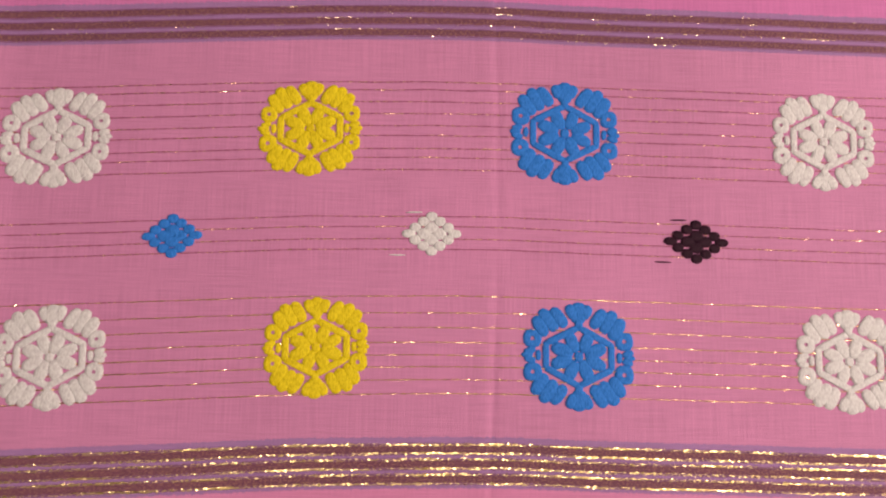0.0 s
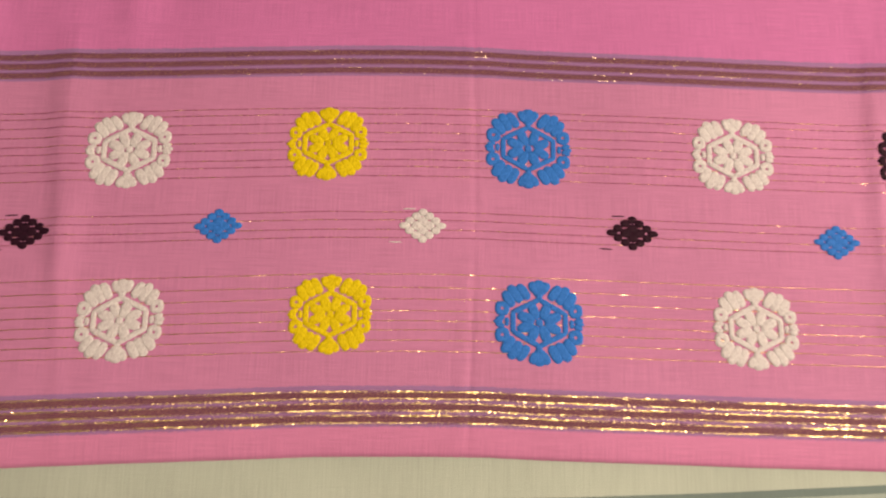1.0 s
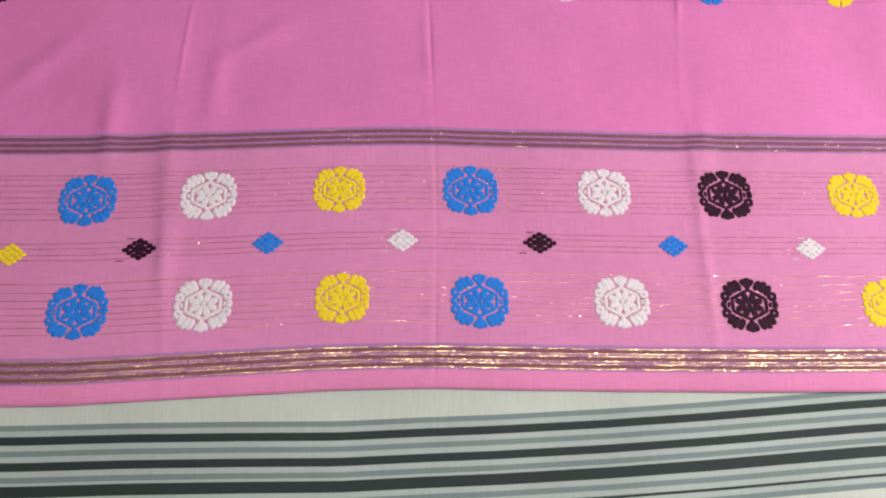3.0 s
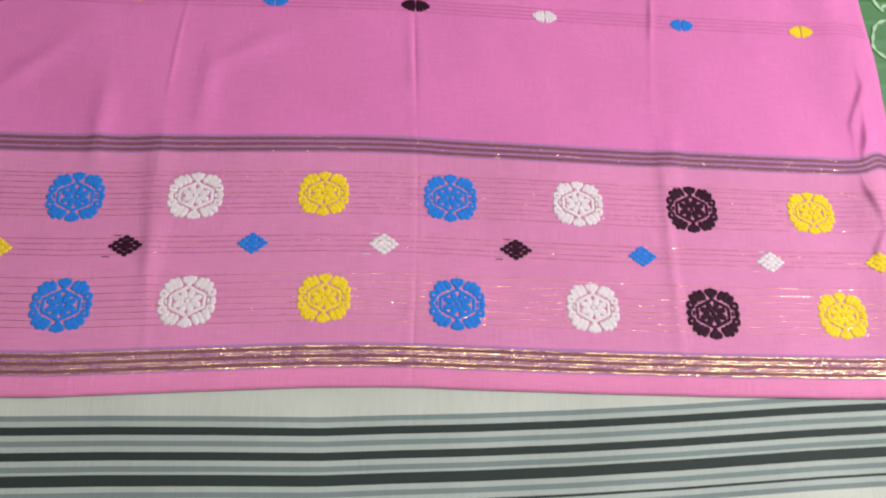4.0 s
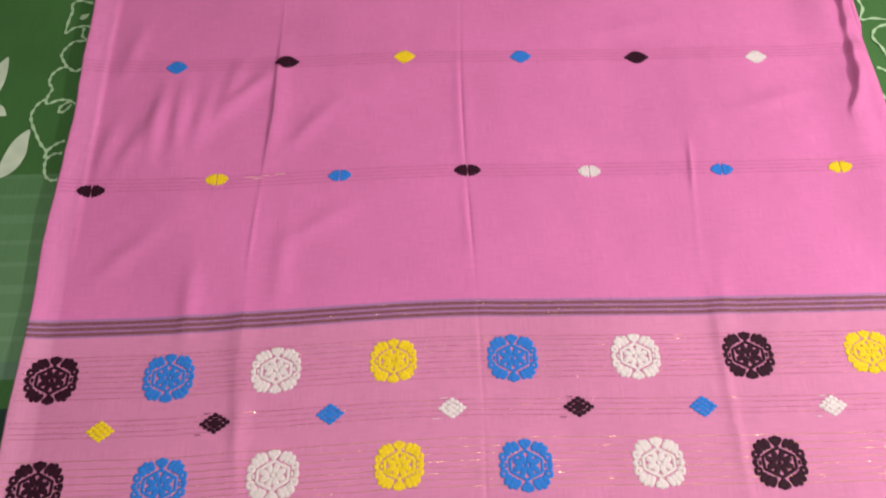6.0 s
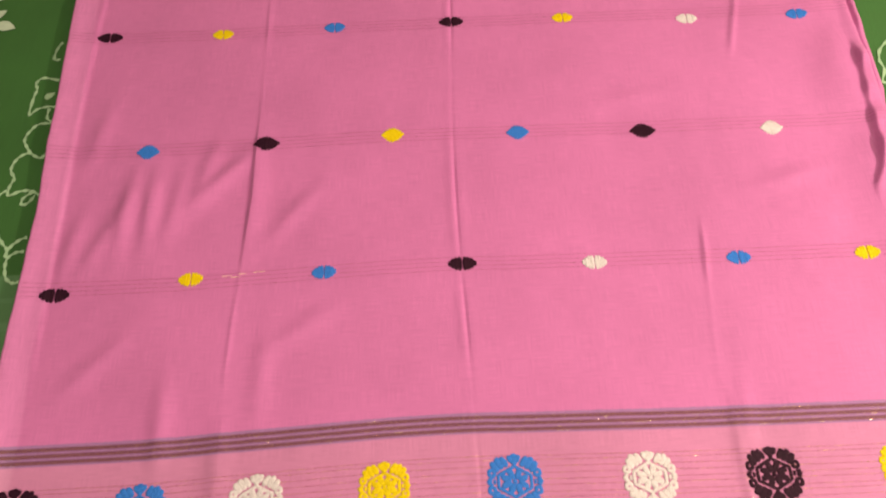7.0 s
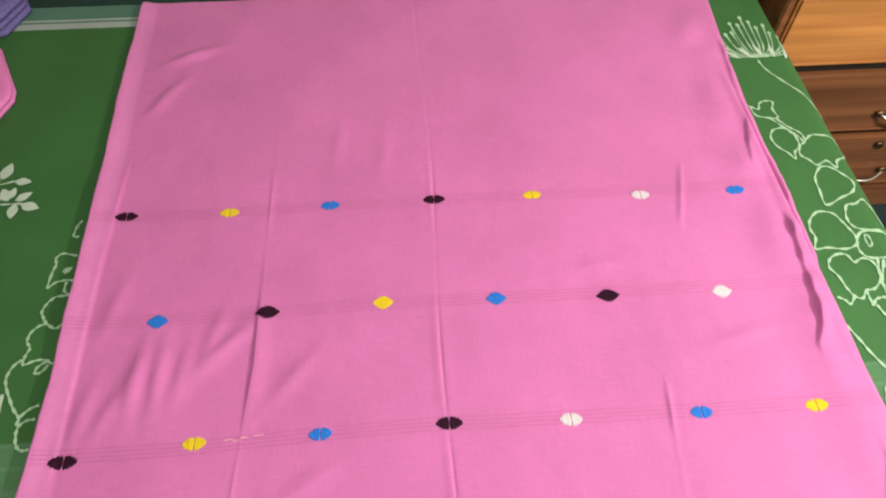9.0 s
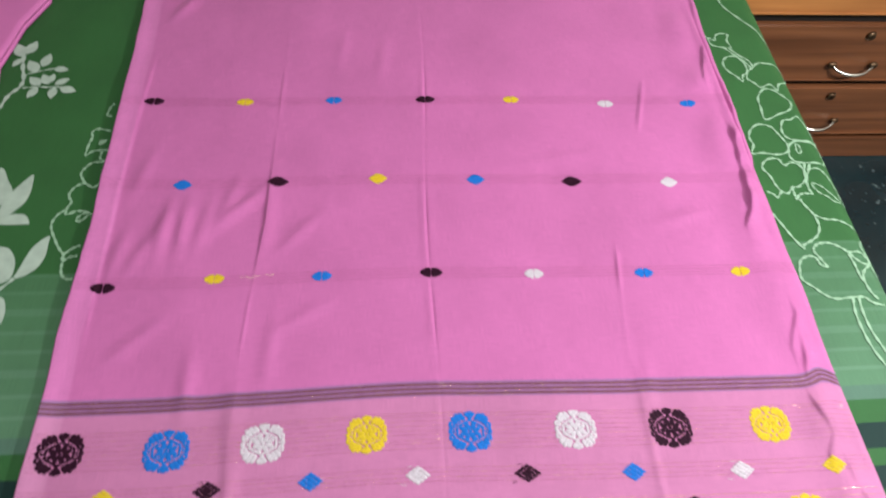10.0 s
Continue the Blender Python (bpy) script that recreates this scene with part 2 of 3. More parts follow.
def box(bm, low, high, bevel=0.0):
    low, high = Vector(low), Vector(high)
    made = bmesh.ops.create_cube(bm, size=1, matrix=Matrix.Translation((low + high) / 2) @ Matrix.Diagonal((*(high - low), 1)))
    if bevel:
        edges = {e for v in made["verts"] for e in v.link_edges}
        bmesh.ops.bevel(bm, geom=list(edges), offset=bevel, segments=2, affect="EDGES")
    return bm


def boxed(low, high, bevel=0.0):
    return box(bmesh.new(), low, high, bevel)


def lerp(x, knots):
    if x <= knots[0][0]:
        return knots[0][1]
    for (a, p), (b, q) in zip(knots, knots[1:]):
        if x <= b:
            return p + (q - p) * (x - a) / (b - a)
    return knots[-1][1]


# ---- room ----
Z_FLOOR, X0, X1, Y0, Y1, Z1 = -0.63, -2.3, 2.3, -2.2, 1.75, 2.1
tagged(finish("floor", boxed((X0 - 0.1, Y0 - 0.1, Z_FLOOR - 0.1), (X1 + 0.1, Y1 + 0.1, Z_FLOOR)), FLOOR, smooth=False),
       "dark green-black polished oxide floor with pale flecks", "floor", kind="structure")
tagged(finish("ceiling", boxed((X0 - 0.1, Y0 - 0.1, Z1), (X1 + 0.1, Y1 + 0.1, Z1 + 0.1)), WALL_PAINT, smooth=False),
       "plain cream painted ceiling", "ceiling", kind="structure")
for wall_name, a, c in (("wall_north", (X0 - 0.1, Y1, Z_FLOOR), (X1 + 0.1, Y1 + 0.1, Z1)), ("wall_south", (X0 - 0.1, Y0 - 0.1, Z_FLOOR), (X1 + 0.1, Y0, Z1)),
                        ("wall_west", (X0 - 0.1, Y0, Z_FLOOR), (X0, Y1, Z1)), ("wall_east", (X1, Y0, Z_FLOOR), (X1 + 0.1, Y1, Z1))):
    tagged(finish(wall_name, boxed(a, c), WALL_PAINT, smooth=False), "plain cream painted room wall", "wall", kind="structure")

# ---- bed and bedsheet ----
BED_X0, BED_X1, BED_Y0, BED_Y1, SHEET_Z = -1.2, 0.752, -0.42, 1.62, -0.006
bed = tagged(new("bed"), "low bed with a thick mattress under a green sheet", "bed")
part("mattress", boxed((BED_X0, BED_Y0 + 0.012, -0.30), (BED_X1 - 0.012, BED_Y1, SHEET_Z - 0.012), 0.03), MATTRESS, bed)
part("bed_frame", boxed((BED_X0 + 0.02, BED_Y0 + 0.04, -0.42), (BED_X1 - 0.03, BED_Y1, -0.302), 0.008), WOOD_SHADED, bed)
for lx in (BED_X0 + 0.06, BED_X1 - 0.12):
    for ly in (BED_Y0 + 0.08, BED_Y1 - 0.12):
        part("leg", boxed((lx, ly, Z_FLOOR), (lx + 0.07, ly + 0.07, -0.421), 0.004), WOOD_SHADED, bed)

SHEET_WARP = [(-1.3, -0.006), (-0.255, -0.004), (-0.17, -0.0025), (-0.08, -0.0022), (0.008, -0.0025), (0.075, 0.0), (0.144, 0.002), (0.236, 0.006), (0.331, 0.0115), (0.46, 0.0205), (0.63, 0.030), (1.3, 0.036)]
EDGE_R = 0.035


def sheet_point(x, y):
    """Where a point of the flat sheet lies once it hangs over the two free edges."""
    z = SHEET_Z + 0.0009 * noise.noise((x * 5, y * 5, 3.3)) + 0.0005 * noise.noise((x * 17, y * 17, 1.3))
    def over(d):
        if d <= 0:
            return 0.0, 0.0
        a = min(d / EDGE_R, math.pi / 2)
        return EDGE_R * math.sin(a), -EDGE_R * (1 - math.cos(a)) - max(0, d - EDGE_R * math.pi / 2)
    sx, dx = over(x - (BED_X1 - EDGE_R))
    sy, dy = over((BED_Y0 + EDGE_R) - y)
    if dx or dy:
        fold = 0.006 * math.sin(y * 21 + 2 * math.sin(y * 5)) * min(1, -dx / 0.15)
        x = BED_X1 - EDGE_R + sx + fold if dx else x
        y = BED_Y0 + EDGE_R - sy if dy else y
        z += min(dx, dy)
    return Vector((x, y, z))


def grid_mesh(xs, ys, place, coords):
    """A sheet over the grid, with the flat pattern's own coordinates kept as UV."""
    verts = [place(x, y) for y in ys for x in xs]
    n = len(xs)
    faces = [(j * n + i, j * n + i + 1, (j + 1) * n + i + 1, (j + 1) * n + i) for j in range(len(ys) - 1) for i in range(n - 1)]
    mesh = bpy.data.meshes.new("cloth")
    mesh.from_pydata(verts, [], faces)
    flat = np.array([coords(x, y) for y in ys for x in xs])
    loops = np.empty(len(mesh.loops), int)
    mesh.loops.foreach_get("vertex_index", loops)
    mesh.uv_layers.new(name="cloth").data.foreach_set("uv", flat[loops].ravel())
    mesh.polygons.foreach_set("use_smooth", [True] * len(mesh.polygons))
    return mesh


sheet_xs = list(np.arange(-1.2, 0.68, 0.0125)) + list(np.arange(0.68, 0.81, 0.006)) + list(np.arange(0.81, 1.08, 0.02))
sheet_ys = list(np.arange(-0.72, -0.45, 0.02)) + list(np.arange(-0.45, -0.33, 0.006)) + list(np.arange(-0.33, 1.621, 0.015))
sheet = new("bedsheet", grid_mesh(sheet_xs, sheet_ys, sheet_point, lambda x, y: (x, y - lerp(x, SHEET_WARP))))
sheet.data.materials.append(SHEET)
tagged(sheet, "green printed cotton bedsheet with striped white foot border", "bedsheet")


# ---- printed drawings on the sheet ----
def ribbon(points, width, closed=False, lift=0.0012):
    """A flat painted line along points on the sheet."""
    bm = bmesh.new()
    pts = [Vector((p[0], p[1], 0)) for p in points]
    n = len(pts)
    rows = []
    for i, p in enumerate(pts):
        a, c = (pts[i - 1], pts[(i + 1) % n]) if closed else (pts[max(i - 1, 0)], pts[min(i + 1, n - 1)])
        d = (c - a).normalized() if (c - a).length > 1e-9 else Vector((1, 0, 0))
        side = Vector((-d.y, d.x, 0)) * width * 0.5 * (0.8 + 0.35 * math.sin(i * 1.3))
        pair = []
        for q in (p + side, p - side):
            s = sheet_point(q.x, q.y)
            pair.append(bm.verts.new((s.x, s.y, s.z + lift)))
        rows.append(pair)
    for i in range(n if closed else n - 1):
        a, c = rows[i], rows[(i + 1) % n]
        bm.faces.new((a[0], a[1], c[1], c[0]))
    return bm


def filled(points, lift=0.0012):
    bm = bmesh.new()
    bm.faces.new([bm.verts.new(sheet_point(*p) + Vector((0, 0, lift))) for p in points])
    bmesh.ops.triangulate(bm, faces=bm.faces[:])
    return bm


def smooth_line(points, closed=False, steps=6):
    """Catmull-Rom through a few points."""
    n = len(points)
    out = []
    for i in range(n if closed else n - 1):
        p = [Vector(points[(i + k) % n] if closed else points[min(max(i + k, 0), n - 1)]) for k in (-1, 0, 1, 2)]
        for s in range(steps):
            t = s / steps
            out.append(0.5 * (2 * p[1] + (p[2] - p[0]) * t + (2 * p[0] - 5 * p[1] + 4 * p[2] - p[3]) * t * t + (3 * p[1] - p[0] - 3 * p[2] + p[3]) * t ** 3))
    return out if closed else out + [Vector(points[-1])]


def almond(x, y, length, width, turn, n=7):
    c, s = math.cos(radians(turn)), math.sin(radians(turn))
    ring = [(-length / 2 + length * k / n, width / 2 * math.sin(math.pi * (k / n) ** 0.85)) for k in range(n + 1)]
    ring += [(a, -w) for a, w in ring[-2:0:-1]]
    return [(x + a * c - w * s, y + a * s + w * c) for a, w in ring]


# leaf outlines along the free edge of the bed
def outline(shape, width=0.0040, label="pale green leaf outline print"):
    part("printed_leaf", ribbon(smooth_line(shape, True, 5), width, True), PRINT_LINE, sheet, label)


def stroke(points, width=0.0040, mat=PRINT_LINE, name="printed_stem"):
    part(name, ribbon(smooth_line(points), width), mat, sheet, "thin pale stem print")


def petal(points, lift=0.0012):
    part("printed_leaf", filled([tuple(p) for p in smooth_line(points, True, 4)], lift), PRINT_FILL, sheet, "broad milky lily petal print")


outline([(0.624, 0.939), (0.634, 0.932), (0.641, 0.947), (0.652, 0.952), (0.664, 0.949), (0.658, 0.932), (0.66, 0.912), (0.646, 0.912), (0.626, 0.919)])
outline([(0.66, 0.888), (0.643, 0.885), (0.633, 0.87), (0.636, 0.85), (0.649, 0.833), (0.655, 0.821), (0.66, 0.836), (0.671, 0.846), (0.673, 0.865), (0.668, 0.879)])
outline([(0.713, 0.869), (0.697, 0.869), (0.682, 0.855), (0.671, 0.846), (0.666, 0.828), (0.675, 0.818), (0.684, 0.806), (0.702, 0.814), (0.712, 0.799), (0.719, 0.814), (0.742, 0.828), (0.737, 0.861)])
outline([(0.688, 0.802), (0.671, 0.782), (0.668, 0.757), (0.667, 0.728), (0.694, 0.74), (0.716, 0.75), (0.726, 0.768), (0.716, 0.785), (0.704, 0.799)])
outline([(0.71, 0.727), (0.696, 0.725), (0.687, 0.704), (0.689, 0.688), (0.701, 0.68), (0.724, 0.678), (0.74, 0.673), (0.739, 0.697), (0.733, 0.721), (0.725, 0.735)])
outline([(0.649, 0.716), (0.632, 0.702), (0.626, 0.685), (0.628, 0.67), (0.62, 0.651), (0.638, 0.652), (0.661, 0.648), (0.679, 0.653), (0.686, 0.668), (0.682, 0.683), (0.677, 0.697), (0.669, 0.712)])
outline([(0.696, 0.675), (0.684, 0.659), (0.681, 0.643), (0.69, 0.631), (0.716, 0.63), (0.739, 0.63), (0.741, 0.655), (0.737, 0.67), (0.719, 0.676)])
outline([(0.648, 0.64), (0.634, 0.633), (0.627, 0.619), (0.634, 0.603), (0.637, 0.585), (0.642, 0.572), (0.652, 0.567), (0.663, 0.579), (0.675, 0.581), (0.69, 0.595), (0.694, 0.61), (0.69, 0.625), (0.679, 0.631), (0.665, 0.625), (0.66, 0.637)])
outline([(0.699, 0.669), (0.704, 0.669), (0.704, 0.655), (0.699, 0.65), (0.697, 0.658)], 0.003, "slim pale green bud outline print")
outline([(0.698, 0.587), (0.709, 0.583), (0.718, 0.571), (0.727, 0.558), (0.732, 0.55), (0.722, 0.55), (0.714, 0.56), (0.703, 0.569), (0.698, 0.579)], 0.003, "slim pale green bud outline print")
stroke([(0.675, 1.054), (0.682, 1.028), (0.703, 0.994), (0.726, 0.96), (0.74, 0.92), (0.752, 0.892)])
stroke([(0.611, 0.951), (0.624, 0.939)])
stroke([(0.656, 0.909), (0.671, 0.888), (0.683, 0.876), (0.686, 0.858)])
stroke([(0.646, 0.912), (0.661, 0.891), (0.676, 0.87), (0.682, 0.855)])
stroke([(0.7, 0.628), (0.693, 0.607), (0.689, 0.587)])
stroke([(0.708, 0.627), (0.691, 0.593)])
stroke([(0.7, 0.615), (0.717, 0.618), (0.727, 0.608), (0.734, 0.59), (0.738, 0.569), (0.74, 0.544)])
stroke([(0.642, 0.57), (0.632, 0.559), (0.627, 0.566), (0.618, 0.571)])
stroke([(0.662, 0.578), (0.662, 0.564), (0.662, 0.555), (0.669, 0.564), (0.68, 0.567), (0.691, 0.566), (0.689, 0.575), (0.69, 0.59)])
# heart leaf and curled leaf over the faded stripes
stroke([(0.667, 0.556), (0.671, 0.542), (0.678, 0.525), (0.679, 0.504), (0.67, 0.486), (0.656, 0.476), (0.642, 0.468), (0.64, 0.463), (0.629, 0.485), (0.622, 0.505), (0.613, 0.528)])
stroke([(0.678, 0.525), (0.693, 0.516), (0.71, 0.514), (0.725, 0.506), (0.739, 0.497)])
stroke([(0.665, 0.429), (0.659, 0.445), (0.654, 0.457), (0.657, 0.465), (0.667, 0.471), (0.681, 0.472), (0.695, 0.465), (0.705, 0.455), (0.712, 0.443), (0.722, 0.434), (0.734, 0.436)])
stroke([(0.665, 0.429), (0.655, 0.434), (0.653, 0.445), (0.642, 0.449), (0.628, 0.441), (0.621, 0.425), (0.619, 0.409), (0.631, 0.396), (0.643, 0.383), (0.657, 0.376), (0.683, 0.378), (0.699, 0.378), (0.708, 0.369), (0.724, 0.364)])
stroke([(0.704, 0.454), (0.722, 0.455), (0.731, 0.446), (0.734, 0.436), (0.718, 0.423), (0.711, 0.41), (0.712, 0.388), (0.719, 0.374)])
stroke([(0.705, 0.451), (0.707, 0.433), (0.707, 0.417), (0.709, 0.404)])
stroke([(0.74, 0.478), (0.733, 0.471), (0.731, 0.461), (0.736, 0.446), (0.735, 0.431), (0.739, 0.413)])
stroke([(0.682, 0.376), (0.677, 0.356), (0.676, 0.33), (0.679, 0.3), (0.687, 0.272)])
stroke([(0.691, 0.377), (0.688, 0.356), (0.688, 0.329), (0.693, 0.303), (0.699, 0.285)])
# spray flower near the head of the bed
for k in range(15):
    a = radians(8 + 168 * k / 14)
    r = 0.058 + 0.020 * ((k * 7) % 5) / 5
    tip = (0.683 + 0.85 * r * math.cos(a), 1.062 + 1.5 * r * math.sin(a))
    mid = (0.683 + 0.62 * r * math.cos(a), 1.062 + 0.45 * r * math.sin(a))
    part("printed_stamen", ribbon(smooth_line([(0.683, 1.062), mid, tip]), 0.0030), PRINT_LINE, sheet, "pale thin stamen print")
    part("printed_stamen_tip", filled(almond(tip[0], tip[1], 0.012, 0.008, 90), 0.0016), PRINT_LINE, sheet)
for k in range(5):
    part("printed_flower_cup", filled(almond(0.683 + 0.024 * (k - 2), 1.080 - 0.004 * abs(k - 2), 0.034, 0.008, 60 + 30 * (4 - k) * 0.5 + 15), 0.0014 + 0.0002 * k), PRINT_FILL, sheet, "milky flower base print")

# leaf outlines half hidden by the shawl
stroke([(-0.414, 0.77), (-0.419, 0.759), (-0.42, 0.743), (-0.412, 0.742)])
stroke([(-0.407, 0.708), (-0.427, 0.713), (-0.435, 0.705), (-0.432, 0.695), (-0.434, 0.681), (-0.434, 0.657), (-0.425, 0.665), (-0.41, 0.668), (-0.398, 0.665)])
stroke([(-0.411, 0.665), (-0.411, 0.651), (-0.404, 0.643), (-0.419, 0.642), (-0.428, 0.632), (-0.432, 0.62), (-0.427, 0.609), (-0.42, 0.6), (-0.408, 0.593), (-0.4, 0.602)])
stroke([(-0.42, 0.601), (-0.43, 0.598), (-0.438, 0.588), (-0.439, 0.576), (-0.433, 0.566), (-0.436, 0.555), (-0.435, 0.543), (-0.422, 0.548), (-0.41, 0.548), (-0.399, 0.542)])
stroke([(-0.408, 0.546), (-0.417, 0.538), (-0.417, 0.53), (-0.41, 0.532), (-0.404, 0.542)])
stroke([(-0.438, 0.55), (-0.446, 0.543), (-0.451, 0.528), (-0.448, 0.515), (-0.439, 0.498), (-0.43, 0.483), (-0.421, 0.472), (-0.422, 0.463), (-0.42, 0.474), (-0.412, 0.483), (-0.402, 0.488)])
stroke([(-0.402, 0.47), (-0.411, 0.469), (-0.419, 0.462), (-0.419, 0.45), (-0.415, 0.438), (-0.407, 0.432), (-0.4, 0.433)])
part("printed_leaf", filled([(-0.421, 0.682), (-0.419, 0.688), (-0.408, 0.69), (-0.411, 0.682), (-0.417, 0.678)]), PRINT_LINE, sheet, "small pale green leaf print")
# twig with small solid leaves
stroke([(-0.603, 0.743), (-0.591, 0.762), (-0.586, 0.788), (-0.574, 0.808), (-0.573, 0.828), (-0.582, 0.856), (-0.588, 0.884), (-0.587, 0.906)], 0.007, PRINT_FILL, "printed_twig")
stroke([(-0.575, 0.835), (-0.561, 0.844), (-0.531, 0.853)], 0.0035, PRINT_FILL, "printed_twig")
stroke([(-0.569, 0.806), (-0.551, 0.808), (-0.529, 0.808), (-0.506, 0.808)], 0.0035, PRINT_FILL, "printed_twig")
for k, (lx, ly, turn, size) in enumerate(((-0.581, 0.907, 76, 0.036), (-0.599, 0.9, 121, 0.039), (-0.595, 0.868, -114, 0.023), (-0.566, 0.859, 128, 0.036), (-0.548, 0.874, 81, 0.034), (-0.518, 0.851, -7, 0.026), (-0.553, 0.822, 138, 0.03), (-0.509, 0.821, 35, 0.026), (-0.495, 0.801, -17, 0.03), (-0.55, 0.794, -113, 0.028), (-0.518, 0.793, -88, 0.028), (-0.537, 0.826, 120, 0.029), (-0.528, 0.828, 77, 0.024))):
    part("printed_leaf", filled(almond(lx, ly, size, size * 0.56, turn), 0.0012 + 0.00008 * k), PRINT_FILL, sheet, "small milky leaf print")
# lily and broad leaves
petal([(-0.523, 0.529), (-0.509, 0.549), (-0.498, 0.567), (-0.496, 0.591), (-0.5, 0.618), (-0.508, 0.61), (-0.518, 0.593), (-0.525, 0.579), (-0.53, 0.555)], 0.0012)
petal([(-0.565, 0.619), (-0.549, 0.632), (-0.534, 0.608), (-0.522, 0.588), (-0.526, 0.573), (-0.537, 0.553), (-0.56, 0.576)], 0.0013)
petal([(-0.524, 0.534), (-0.508, 0.544), (-0.491, 0.542), (-0.482, 0.528), (-0.487, 0.526), (-0.506, 0.525), (-0.522, 0.526)], 0.0014)
petal([(-0.477, 0.435), (-0.474, 0.451), (-0.469, 0.475), (-0.462, 0.492), (-0.448, 0.505), (-0.446, 0.489), (-0.445, 0.469), (-0.451, 0.451), (-0.463, 0.439)], 0.0016)
petal([(-0.52, 0.483), (-0.506, 0.487), (-0.495, 0.482), (-0.484, 0.466), (-0.48, 0.447), (-0.483, 0.433), (-0.496, 0.427), (-0.519, 0.448)], 0.0017)
petal([(-0.496, 0.401), (-0.482, 0.404), (-0.474, 0.389), (-0.472, 0.377), (-0.474, 0.364), (-0.489, 0.367)], 0.0018)
for k, (lx, ly, turn, length, width) in enumerate(((-0.600, 0.575, 140, 0.13, 0.05), (-0.580, 0.545, 20, 0.09, 0.05), (-0.58, 0.44, 150, 0.12, 0.045))):
    part("printed_leaf", filled(almond(lx, ly, length, width, turn, 12), 0.0020 + 0.00012 * k), PRINT_FILL, sheet, "broad milky lily petal print")
stroke([(-0.501, 0.407), (-0.49, 0.418), (-0.477, 0.435)], 0.005, PRINT_FILL)
# green line flowers on the white foot border
for fx, fy, big in ((-0.110, -0.150, True), (0.243, -0.143, True), (0.333, -0.124, False), (-0.019, -0.128, False)):
    n = 12 if big else 4
    for k in range(n):
        a = radians(35 + 110 * k / (n - 1))
        r = (0.054 if big else 0.037) * (0.82 + 0.18 * ((k * 3) % 4) / 3)
        tip = (fx + r * math.cos(a), fy + r * math.sin(a))
        part("printed_stamen", ribbon(smooth_line([(fx, fy), (fx + 0.36 * r * math.cos(a), fy + 0.55 * r * math.sin(a)), tip]), 0.0018), PRINT_DARK, sheet, "dark green thin flower print")
        part("printed_stamen_tip", filled(almond(tip[0], tip[1], 0.0055, 0.0045, 90), 0.0016), PRINT_DARK, sheet)

# ---- pink shawl ----
BOW = [(-0.40, -0.0125), (-0.35, -0.012), (-0.23, -0.0115), (-0.12, -0.006), (0.0, -0.0005), (0.06, 0.0005), (0.10, 0.0005), (0.13, -0.0005), (0.26, -0.003), (0.38, -0.0045), (0.50, -0.005), (0.64, -0.004)]
LEFT = [(0.0, -0.391), (0.14, -0.389), (0.3, -0.390), (0.36, -0.394), (0.43, -0.391), (0.52, -0.391), (0.64, -0.395), (0.7, -0.397), (0.88, -0.403), (1.03, -0.411), (1.28, -0.415)]
RIGHT = [(0.0, 0.612), (0.19, 0.611), (0.28, 0.610), (0.45, 0.612), (0.62, 0.610), (0.64, 0.615), (0.88, 0.616), (1.05, 0.622), (1.22, 0.637), (1.28, 0.640)]


def bow(x, y):
    return lerp(x, BOW) * lerp(y, [(0, 1.05), (0.25, 1.0), (0.45, 0.8), (0.6, 0.45), (0.77, 0.35), (1.2, 0.2)]) + 0.009 * bell(x - 0.588, 0.016) * bell(y - 0.258, 0.03)


def bell(d, w):
    return math.exp(-(d / w) ** 2)


def gate(y, a, b, s=0.03):
    return 1 / (1 + math.exp(-(y - a) / s)) / (1 + math.exp((y - b) / s))


